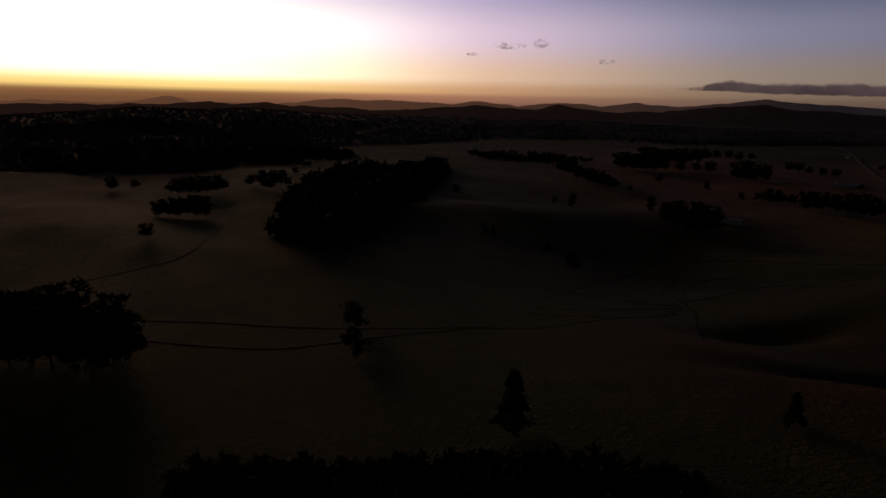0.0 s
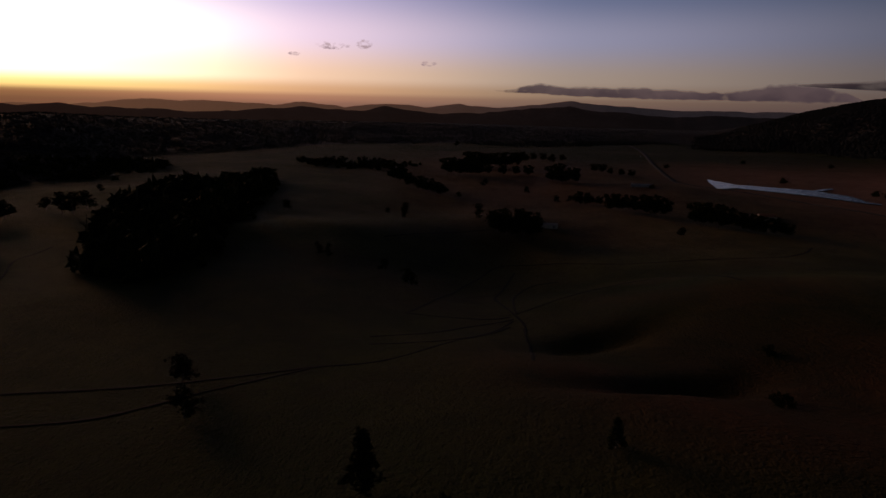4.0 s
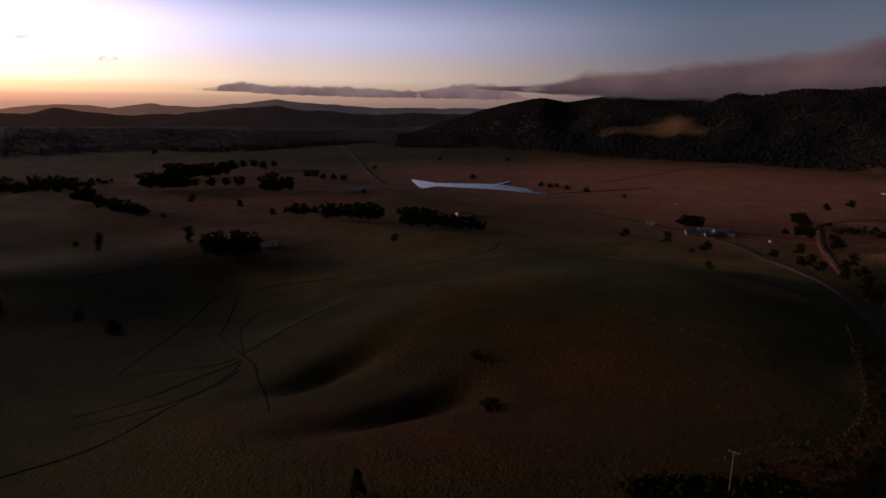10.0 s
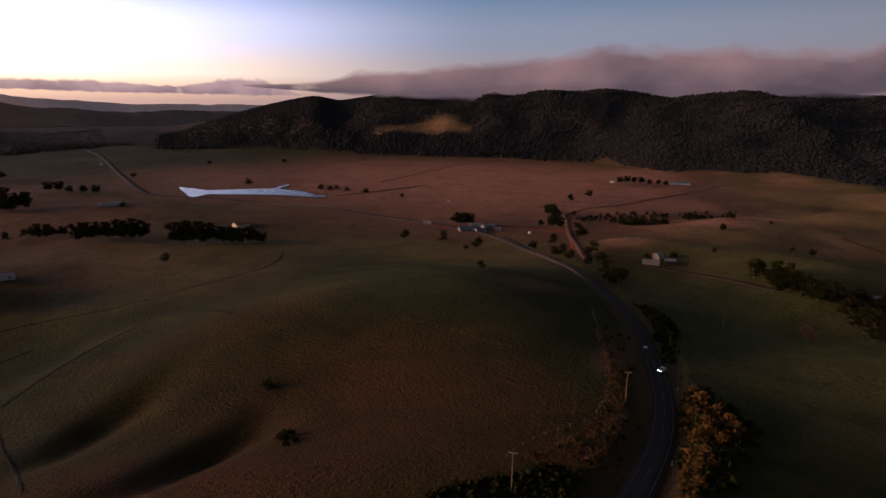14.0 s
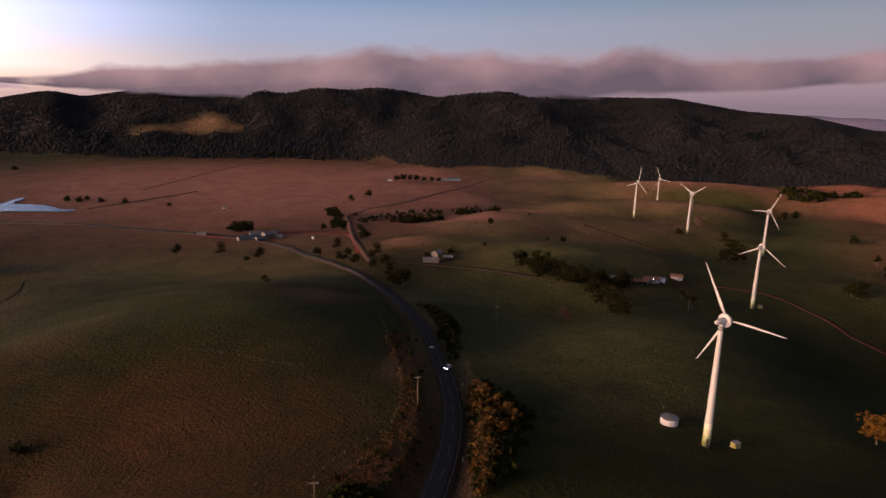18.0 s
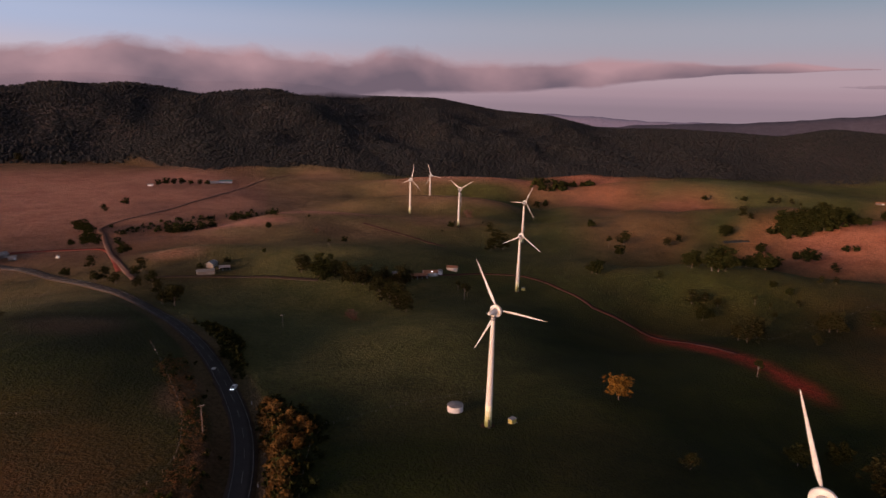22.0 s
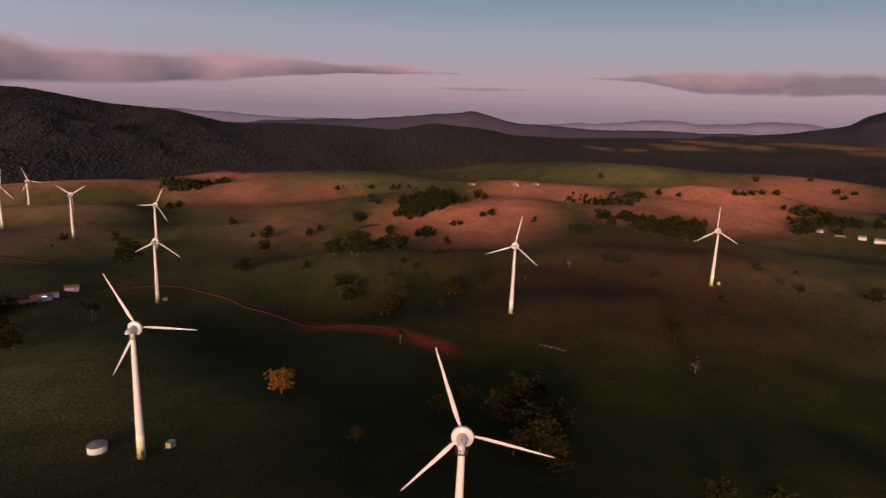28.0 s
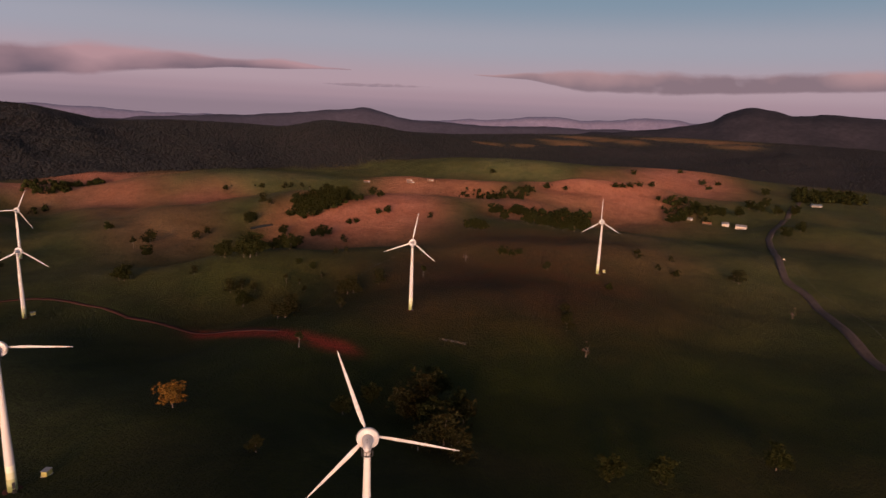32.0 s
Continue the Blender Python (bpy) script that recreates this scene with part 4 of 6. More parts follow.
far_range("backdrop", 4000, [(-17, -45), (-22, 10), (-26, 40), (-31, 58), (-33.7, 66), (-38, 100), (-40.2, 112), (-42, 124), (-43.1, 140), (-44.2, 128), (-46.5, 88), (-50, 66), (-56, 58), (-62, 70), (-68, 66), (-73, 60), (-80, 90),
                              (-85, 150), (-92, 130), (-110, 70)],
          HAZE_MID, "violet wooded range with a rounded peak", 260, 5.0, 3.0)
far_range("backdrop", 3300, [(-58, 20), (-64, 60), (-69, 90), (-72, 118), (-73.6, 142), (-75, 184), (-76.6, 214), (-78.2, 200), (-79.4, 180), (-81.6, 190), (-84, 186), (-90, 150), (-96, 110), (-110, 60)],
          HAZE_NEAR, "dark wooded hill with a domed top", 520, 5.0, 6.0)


def cloud_material(name, low, high, density, glow=1.0, size=0.0022, lumps=2.3, bare=0.3):
    k = Mat(name)
    uv = k.n.new("ShaderNodeUVMap").outputs[0]
    sp = k.n.new("ShaderNodeSeparateXYZ")
    k.link(uv, sp.inputs[0])
    p = k.scaled(k.position(), (1, 1, 1.5))
    puff = k.noise(p, size * 3.6, 6, 0.55, 0.3)
    broad = k.noise(p, size * 0.8, 3, 0.5)
    # thick towards a flat base, thinning out through rounded heads
    rise = sp.outputs[1]
    body = k.math("MULTIPLY", k.span(rise, 0.0, 0.2), k.span(rise, 1.0, 0.62))
    ends = k.span(k.math("ABSOLUTE", k.math("SUBTRACT", k.math("MULTIPLY", sp.outputs[0], 2.0), 1.0), 0), 0.75, 1.0, 0.0, 0.8)
    thick = k.math("ADD", k.math("MULTIPLY", k.math("SUBTRACT", puff, 0.5), lumps), k.math("MULTIPLY", k.math("SUBTRACT", broad, 0.5), 1.5))
    thick = k.math("ADD", thick, k.math("SUBTRACT", k.math("SUBTRACT", k.math("MULTIPLY", body, 1.75), bare), ends))
    alpha = k.span(thick, 0.1, 1.0, 0.0, density)
    # pink evening light on heads, mauve shade below, put into the glow colour
    lit = k.math("ADD", k.math("MULTIPLY", rise, 0.75), k.math("MULTIPLY", k.math("SUBTRACT", broad, 0.5), 2.0))
    lit = k.math("ADD", lit, k.math("MULTIPLY", k.math("SUBTRACT", k.noise(p, size * 1.7, 4, 0.5), 0.5), 1.1))
    c = k.mix(k.span(lit, 0.05, 0.75), low, high)
    e = k.n.new("ShaderNodeEmission")
    e.inputs[1].default_value = glow
    k.link(c, e.inputs[0])
    t = k.n.new("ShaderNodeBsdfTransparent")
    m = k.n.new("ShaderNodeMixShader")
    k.link(alpha, m.inputs[0]), k.link(t.outputs[0], m.inputs[1]), k.link(e.outputs[0], m.inputs[2])
    k.link(m.outputs[0], k.out.inputs[0])
    return k.m


def cloud(label, distance, rows, material):
    """A bank of cloud: bearing, base and top in metres, standing far off."""
    rows = np.array(sorted(rows, reverse=True))[::-1]
    b = np.linspace(rows[0, 0], rows[-1, 0], 260)
    lo, hi = np.interp(b, rows[:, 0], rows[:, 1]), np.interp(b, rows[:, 0], rows[:, 2])
    soft = np.hanning(9) / np.hanning(9).sum()
    lo, hi = [np.convolve(np.pad(v, 4, "edge"), soft, "valid") for v in (lo - 0.12 * (hi - lo), hi + 0.19 * (hi - lo))]
    verts, uv = [], []
    for k in range(9):
        d = distance + 60 * math.sin(k / 8 * math.pi)
        verts.append(np.column_stack([-d * np.sin(np.radians(b)), d * np.cos(np.radians(b)), lo + (hi - lo) * k / 8]))
        uv += [(s, k / 8) for s in np.linspace(0, 1, len(b))]
    n = len(b)
    faces = [(c * n + k, c * n + k + 1, (c + 1) * n + k + 1, (c + 1) * n + k) for c in range(8) for k in range(n - 1)]
    ob = link_mesh("cloud", np.concatenate(verts), faces, material, None, True)
    layer = ob.data.uv_layers.new(name="UVMap")
    for loop in ob.data.loops:
        layer.data[loop.index].uv = uv[loop.vertex_index]
    ob.visible_shadow = False
    return tagged(ob, label, "cloud", "evening clouds", "structure")


CLOUD_MAUVE = cloud_material("mauve_cloud", (0.175, 0.128, 0.166), (0.51, 0.305, 0.335), 0.97, 1.0, 0.0024, 1.8)
CLOUD_DUSK = cloud_material("dusky_cloud", (0.26, 0.18, 0.21), (0.52, 0.31, 0.32), 0.92, 1.0, 0.0014, 1.7)
CLOUD_WEST = cloud_material("violet_cloud", (0.39, 0.255, 0.35), (0.76, 0.50, 0.56), 0.9, 1.0, 0.0034, 2.3, 0.5)
CLOUD_FAINT = cloud_material("faint_cloud", (0.17, 0.125, 0.165), (0.30, 0.20, 0.23), 0.45, 1.0, 0.004, 3.4, 0.8)
CLOUD_WISP = cloud_material("rosy_wisp", (2.5, 1.7, 2.0), (3.8, 2.6, 2.7), 0.75, 1.0, 0.006, 4.2, 1.35)

cloud("long mauve cloud bank lying on the mountain ridge", 1850,
      [(51, 160, 166), (47, 150, 171), (44.5, 144, 180), (42.8, 142, 192), (40.8, 138, 208), (37.7, 134, 199), (32.7, 132, 222), (27.5, 130, 236), (23.3, 130, 244),
       (20.5, 132, 275), (19.4, 132, 286), (15.6, 132, 277), (8.9, 132, 265), (3.7, 145, 252), (-0.2, 140, 248), (-2.7, 153, 288), (-5.2, 156, 286), (-8.3, 160, 252),
       (-13.4, 170, 253), (-15.8, 176, 254), (-20.7, 188, 266), (-25.4, 210, 261), (-32, 226, 250), (-36, 229, 259), (-39.9, 236, 244), (-42, 238, 241)], CLOUD_MAUVE)
cloud("flat violet cloud band above the western hills", 4300,
      [(75.5, 205, 212), (74.6, 195, 218), (71.4, 190, 267), (69.1, 182, 236), (65.2, 172, 248), (60.7, 166, 234), (58.2, 166, 218), (55.1, 164, 222), (52.3, 162, 272),
       (50, 160, 259), (49, 160, 258), (47.5, 158, 223), (46.2, 158, 172)], CLOUD_WEST)
cloud("faint thin cloud streak over the wooded hills", 4300, [(-39.5, 282, 290), (-42, 274, 300), (-46, 280, 306), (-49.3, 292, 298)], CLOUD_FAINT)
cloud("thin dusky cloud streak low in the east", 4300, [(-53, 385, 392), (-54.7, 376, 393), (-58.2, 366, 418), (-63, 302, 434), (-69.8, 295, 447), (-76, 314, 442), (-82, 336, 456), (-95, 380, 440)], CLOUD_DUSK)
for b, z, w, h in ((90.0, 505, 1.8, 70), (87.3, 520, 0.9, 90), (81.6, 398, 0.9, 60), (93.4, 440, 0.6, 40)):
    cloud("small rosy wisp of evening cloud", 4600, [(b - w, z, z + 5), (b - w * 0.4, z - h * 0.5, z + h * 0.5), (b + w * 0.4, z - h * 0.5, z + h * 0.45), (b + w, z, z + 5)], CLOUD_WISP)

# ---- trees and scrub ----


def limb(bm, a, b, ra, rb, sides=6):
    a, b = Vector(a), Vector(b)
    axis = (b - a).normalized()
    u = axis.orthogonal().normalized()
    v = axis.cross(u)
    rings = [[bm.verts.new(p + r * (math.cos(2 * math.pi * k / sides) * u + math.sin(2 * math.pi * k / sides) * v)) for k in range(sides)] for p, r in ((a, ra), (b, rb))]
    for k in range(sides):
        bm.faces.new((rings[0][k], rings[0][(k + 1) % sides], rings[1][(k + 1) % sides], rings[1][k]))
    bm.faces.new(rings[1])


def spray_template(seed, count=26, size=0.24, upright=0.0):
    """A shaggy bush or tuft of unit height, made of loose leaves or blades."""
    rng = np.random.default_rng(seed)
    verts, faces = [], []
    for k in range(count):
        a, h = rng.uniform(0, 6.283), rng.uniform(0.05, 0.95)
        r = rng.uniform(0.1, 0.55) * math.sqrt(max(0.05, 1 - (2 * h - 0.9) ** 2))
        o = np.array((r * math.cos(a), r * math.sin(a), h * (1 - upright)))
        u, w = rng.normal(0, size, 3), rng.normal(0, size, 3)
        if upright:
            u, w = np.array((*rng.normal(0, 0.05, 2), 0.0)), np.array((*rng.normal(0, 0.22, 2), rng.uniform(0.4, 0.95)))
        verts += [o - u, o + u, o + w]
        faces.append((3 * k, 3 * k + 1, 3 * k + 2))
    return np.array(verts), np.array(faces)


def tree_kind(name, seed, fork, spread, low, clumps, clump_size, bark, leaf, droop=0.0, trunk_r=0.022, cone=False):
    """A tree one metre high, to be scaled: tapered trunk with limbs, and a crown of many small leafy clumps with gaps."""
    rng = random.Random(seed)
    bm = bmesh.new()
    bend = (rng.uniform(-0.03, 0.03), rng.uniform(-0.03, 0.03), fork)
    limb(bm, (0, 0, -0.06), (bend[0] * 0.4, bend[1] * 0.4, fork * 0.5), trunk_r * 1.35, trunk_r)
    limb(bm, (bend[0] * 0.4, bend[1] * 0.4, fork * 0.5), bend, trunk_r, trunk_r * 0.8)
    tips = []
    n = 7
    for k in range(n):
        a = 2 * math.pi * (k + rng.uniform(-0.3, 0.3)) / n
        reach = spread * rng.uniform(0.45, 0.85)
        h = rng.uniform(low + 0.1, 0.86)
        mid = Vector((bend[0] + 0.45 * reach * math.cos(a), bend[1] + 0.45 * reach * math.sin(a), fork + (h - fork) * 0.55))
        tip = Vector((bend[0] + reach * math.cos(a), bend[1] + reach * math.sin(a), h))
        limb(bm, bend, mid, trunk_r * 0.6, trunk_r * 0.36, 5)
        limb(bm, mid, tip, trunk_r * 0.36, trunk_r * 0.12, 5)
        tips += [tip, (mid + tip) / 2]
    tips.append(Vector((bend[0], bend[1], 0.9)))
    trunk = bm
    verts, faces, at = [], [], 0
    shapes = [spray_template(seed * 7 + k, 13, 0.27) for k in range(3)] + [crown_template(3, 5, seed * 7)]
    nrng = np.random.default_rng(seed)
    for k in range(clumps):
        if cone:
            h = rng.uniform(low, 0.97)
            r = spread * (1.0 - h) / (1 - low) * rng.uniform(0.5, 1.05)
            a = rng.uniform(0, 6.283)
            c = Vector((r * math.cos(a), r * math.sin(a), h))
        else:
            t = tips[rng.randrange(len(tips))]
            c = t + Vector((rng.gauss(0, 0.115), rng.gauss(0, 0.115), rng.gauss(0, 0.085))) * (spread / 0.4)
            c.z = min(max(c.z, low), 0.96)
        v, f = shapes[k % 4]
        s = clump_size * rng.uniform(0.55, 1.25)
        turn = np.array(Euler((rng.uniform(-0.6, 0.6), rng.uniform(-0.6, 0.6), rng.uniform(0, 6.28))).to_matrix())
        verts.append((v - [0, 0, 0.5]) @ turn.T * [s * 1.15, s * 1.15, s * 0.8] + np.array(c) - [0, 0, droop * rng.random()])
        faces.append(f + at)
        at += len(v)
        # loose leaf sprays round the clump
        for q in range(3):
            d = nrng.normal(0, 1, 3)
            d = d / np.linalg.norm(d) * s * nrng.uniform(0.5, 0.85)
            o, u, w = np.array(c) + d, nrng.normal(0, s * 0.16, 3), nrng.normal(0, s * 0.16, 3)
            verts.append(np.array([o - u, o + w, o + u, o - w * 0.7]))
            faces.append(np.array([[at, at + 1, at + 2], [at, at + 2, at + 3]]))
            at += 4
    root = new(name)
    part("trunk", trunk, bark, root, "", True)
    link_mesh("crown", np.concatenate(verts), np.concatenate(faces), leaf, root)
    return root


KINDS = {
    "gum": (tree_kind("gum_tree", 1, 0.32, 0.36, 0.22, 190, 0.095, PALE_BARK, LEAF), "spreading gum tree with pale limbs"),
    "round": (tree_kind("shade_tree", 2, 0.22, 0.42, 0.16, 200, 0.122, BARK, DARK_LEAF), "dense dark round-crowned shade tree"),
    "thin": (tree_kind("slender_tree", 3, 0.42, 0.2, 0.24, 130, 0.08, PALE_BARK, LEAF), "slender thin-trunked tree with sparse crown"),
    "gold": (tree_kind("golden_tree", 4, 0.3, 0.46, 0.34, 260, 0.09, BARK, GOLD_LEAF), "lone golden-leaved tree on the dark slope"),
    "rust": (tree_kind("rusty_tree", 5, 0.2, 0.44, 0.14, 220, 0.08, PALE_BARK, RUST_LEAF), "bare rust-brown twiggy round tree"),
    "bush": (tree_kind("bush", 6, 0.12, 0.55, 0.1, 60, 0.22, BARK, DARK_LEAF, 0, 0.03), "low dark rounded bush"),
    "scrub": (tree_kind("scrub_bush", 7, 0.12, 0.6, 0.08, 60, 0.22, BARK, BUSH_LEAF, 0, 0.03), "shaggy olive roadside scrub bush"),
    "pine": (tree_kind("conifer", 8, 0.2, 0.3, 0.14, 130, 0.11, BARK, DARK_LEAF, 0.05, 0.022, True), "dark tapering conifer in the paddock"),
    "bare": (tree_kind("bare_tree", 10, 0.35, 0.34, 0.3, 40, 0.05, PALE_BARK, RUST_LEAF, 0, 0.03), "pale bare-limbed tree with few leaves"),
    "olive": (tree_kind("olive_gum", 9, 0.26, 0.38, 0.16, 200, 0.10, PALE_BARK, leafy("olive_leaves", (0.017, 0.017, 0.006), (0.036, 0.031, 0.010))), "olive-green gum with a dense crown")}
PLANTED = {}


def plant(kind, spots, where, group):
    rng = random.Random(len(where) * 31 + len(spots))
    for x, y, tall in spots:
        proto, label = KINDS[kind]
        s = tall * rng.uniform(0.92, 1.08)
        m = on_ground(x, y, rng.uniform(0, 360), -0.1, s)
        if kind not in PLANTED:
            PLANTED[kind] = True
            proto.matrix_basis = m
            ob = proto
        else:
            ob = copy_thing(proto, pose(0, 0, 0))
            ob.matrix_basis = m
        tagged(ob, (label + " " + where).strip(), "bush" if kind in ("bush", "scrub") else "tree", group)


plant("round", [(-539, 144, 18.5), (-532, 151, 20.6), (-528, 158, 21.6), (-525, 166, 20.5), (-523, 175, 18.3), (-550, 144, 16.6), (-533, 174, 18.6), (-546, 151, 19.9), (-536, 166, 20.8)], "beside a shed", "clump by the shed")
plant("round", [(-682, 281, 15.5), (-672, 289, 15.3), (-667, 300, 11.2), (-624, 296, 17.2), (-616, 301, 18.3), (-609, 312, 18.3), (-596, 318, 19.4), (-586, 326, 20.5), (-582, 335, 18)], "", "row on the flat")
plant("round", [(-533, 343, 20.7), (-524, 347, 21.8), (-514, 351, 21.5), (-513, 363, 18.1), (-500, 366, 16.7), (-488, 368, 17.6), (-479, 372, 16.4), (-475, 384, 14.1), (-463, 385, 11.6)], "round a homestead", "trees round the homestead")
plant("round", [(-1098, 239, 26), (-1083, 248, 26), (-1074, 258, 26), (-1064, 269, 26), (-1051, 281, 26), (-1050, 296, 26), (-1060, 314, 24.8), (-1126, 349, 22), (-1187, 389, 16.3), (-1176, 406, 16.2), (-1132, 408, 15.7), (-1171, 444, 11.7)], "", "wood on the plain")
plant("round", [(-990, 178, 26), (-977, 186, 26), (-971, 195, 26), (-962, 204, 25.8), (-957, 213, 23.9), (-954, 224, 22.1), (-964, 241, 14.9), (-948, 260, 14.8), (-938, 280, 14.7), (-920, 294, 16.3), (-858, 312, 24), (-836, 319, 25.3), (-841, 338, 22.2), (-902, 337, 21.7)], "", "wood on the plain")
plant("round", [(-950, 416, 13.6), (-943, 427, 13.6), (-913, 427, 11.3), (-900, 440, 11.3), (-890, 452, 11.2), (-875, 82, 24.8), (-861, 91, 21.2), (-834, 98, 19), (-798, 107, 19.8), (-785, 115, 19.6), (-774, 124, 16.4), (-770, 131, 13.3)], "", "creek trees")
plant("gum", [(-613, 143, 13.3), (-696, 259, 9.9), (-702, 278, 8.6), (-775, 246, 10.8), (-836, 204, 13), (-642, 70, 9.9), (-473, 291, 9.7), (-744, 148, 7.2), (-1610, 316, 15.2)], "alone on the grass", "paddock trees")
plant("bush", [(-734, 402, 6.3), (-1041, 596, 9), (-1135, 819, 7.8), (-810, 655, 9.8), (-753, 388, 4.8), (-1044, 944, 9.2), (-673, 680, 8.1), (-654, 680, 8), (-624, 685, 7.8)], "by the water", "bushes on the plain")
plant("round", [(-546, -378, 12.5), (-584, -379, 9.2), (-536, -309, 15.2), (-540, -300, 16.4), (-543, -290, 17.5), (-549, -283, 16.4), (-558, -276, 15.3), (-410, -251, 12), (-419, -248, 14), (-418, -239, 15.7), (-423, -233, 16.7), (-431, -229, 15.9), (-326, -210, 8.3)], "on the far slope", "trees on the sunset slope")
plant("gum", [(-598, -261, 12.3), (-576, -239, 20.1), (-571, -228, 19.8), (-595, -226, 16.9), (-723, -258, 10.1), (-481, -180, 10.8)], "on the far slope", "trees on the sunset slope")
plant("round", [(-165, -161, 22), (-170, -157, 23.3), (-165, -146, 23.7), (-172, -144, 21.6), (-165, -132, 21.9), (-170, -128, 19.7), (-175, -127, 16.4), (-188, -176, 18.7), (-190, -160, 19.5), (-193, -146, 16.8), (-168, -175, 24.2), (-163, -181, 24.2)], "in a dark grove", "grove below the camera")
plant("pine", [(-130, 2, 15.3), (-127, 65, 9)], "", "paddock conifers")
plant("gum", [(-188, -52, 10.9), (-428, -15, 6.7), (-425, -9, 5.8), (-602, -50, 10.3), (-593, 63, 6.8), (-580, 135, 8)], "beside the wheel tracks", "paddock trees")
plant("gum", [(-374, 42, 11.5), (-412, 29, 9.1), (-442, -17, 5.2), (-440, -9, 5.2), (-626, 50, 7.2), (-622, 67, 8.4), (-213, -58, 11.5)], "in the dark hollow", "paddock trees")
plant("round", [(-351, 562, 12.8), (-343, 563, 14), (-339, 569, 11.5)], "beside the farm sheds", "farm trees")
plant("gum", [(-355, 472, 10.4), (-317, 483, 12.4), (-274, 475, 11.9), (-190, 334, 6.2), (-768, 1341, 17.3), (-734, 1356, 17.2), (-693, 1366, 20), (-584, 1316, 10.7), (-320, 813, 6.6)], "near the bend of the road", "roadside trees")
plant("bush", [(-284, 470, 4.3), (-658, 698, 6.3), (-589, 687, 7.7), (-522, 686, 5.7)], "along a lane", "lane bushes")
plant("gold", [(111, 232, 12.2)], "", "")
plant("olive", [(182, 145, 17.2), (168, 147, 12.8)], "", "olive gums")
plant("olive", [(193, 176, 16), (208, 179, 17.9), (177, 133, 14), (210, 156, 12.4)], "in the dark clump", "clump of gums")
plant("round", [(225, 186, 16), (212, 160, 15), (192, 160, 14.4), (168, 192, 9), (191, 198, 9.5)], "in the dark clump", "clump of gums")
plant("gum", [(111, 173, 7.1)], "", "paddock trees")
# dark-leaved kind puts the lower slope's shade into these trees' colour
plant("round", [(216, 86, 12.3), (231, 71, 12), (280, 38, 11.2)], "on the dark lower slope", "paddock trees")
plant("round", [(-306, 847, 9.9), (-289, 676, 14.4), (-295, 679, 10.8), (-281, 669, 11.4), (-263, 617, 11.5), (-253, 616, 10.8), (-276, 617, 6.6), (-270, 647, 10.4), (-234, 618, 6.5), (-210, 565, 11.6), (-228, 495, 8.1)], "beside the side road", "side road trees")
plant("gum", [(-314, 797, 10.4), (-218, 517, 11.1), (-147, 444, 13.0), (-140, 431, 9.7), (-156, 441, 8.4), (-177, 457, 10.5), (-190, 471, 10.8), (-195, 466, 9.0), (-171, 493, 10.4), (-170, 477, 9.0), (-121, 403, 14.5), (-128, 418, 11.9), (-129, 403, 9.2), (-125, 429, 9.6)], "between the roads", "roadside trees")
plant("bush", [(-206, 687, 9.6), (-197, 686, 10.0), (-186, 695, 11.3), (-175, 699, 10.1), (-166, 709, 8.9), (-191, 689, 9.5), (-149, 741, 9.3), (-140, 745, 10.6), (-139, 788, 8.4), (-102, 737, 9.1), (-128, 499, 4.4), (-110, 514, 4.7), (-270, 699, 4.2)], "in the creek hollow", "creek bushes")
plant("round", [(-97, 660, 6.5), (-83, 535, 4.2)], "alone on the green dome", "paddock trees")
plant("thin", [(-58, 705, 8.1), (-28, 554, 7.7), (95, 696, 5.4), (79, 443, 16.0), (78, 468, 10.2), (83, 452, 12.7), (150, 731, 5.7)], "", "paddock trees")
plant("round", [(-97, 661, 7.2), (-16, 626, 6.8), (109, 717, 9.7), (-30, 483, 17.9), (-28, 472, 12.9), (-33, 480, 13.1)], "on the green rise", "paddock trees")
plant("gum", [(-47, 487, 15.3), (-43, 491, 11.5), (-20, 476, 14.9), (-12, 473, 14.8), (15, 436, 17.2), (21, 424, 16.8), (26, 406, 17.5), (31, 395, 14.2), (12, 451, 12.4), (153, 701, 13.8), (147, 640, 20.2), (153, 629, 17.5), (137, 618, 14.7)], "in the creek hollow", "creek trees")
plant("olive", [(-5, 465, 16.4), (2, 465, 16.4), (12, 465, 11.7), (19, 473, 13.0), (30, 468, 14.7), (37, 470, 12.9), (-9, 471, 12.9)], "round the homestead", "homestead trees")
plant("rust", [(-6, 389, 9.3), (137, 766, 13.7), (-46, 658, 5.6)], "", "rusty trees")
plant("gum", [(288, 626, 16.9), (336, 620, 10.8), (354, 630, 9.2), (242, 454, 7.4), (249, 414, 12.1), (258, 412, 9.6), (265, 405, 7.6), (289, 374, 5.4), (314, 384, 5.7), (334, 338, 13.6), (273, 314, 7.6), (424, 372, 8.7), (437, 497, 10.2), (571, 488, 9.1), (352, 411, 6.9), (364, 410, 6.2), (611, 837, 12.5), (620, 833, 10.5), (458, 676, 13.2), (461, 664, 8.2), (636, 826, 9.5)], "on the rolling paddocks", "paddock trees")
plant("thin", [(270, 624, 13.9), (288, 396, 9.6), (294, 387, 6.1), (372, 324, 10.2), (203, 269, 10.8), (557, 706, 8.2), (544, 887, 7.3), (574, 867, 7.3)], "", "paddock trees")
plant("round", [(274, 691, 9.8), (264, 582, 11.8), (202, 488, 12.3), (200, 492, 9.9), (245, 391, 12.1), (312, 411, 6.4), (317, 399, 6.8), (427, 591, 12.6), (532, 540, 8.5), (542, 534, 10.0), (493, 550, 8.3), (499, 544, 7.5), (531, 883, 9.4), (582, 859, 9.4)], "on the grass", "paddock trees")
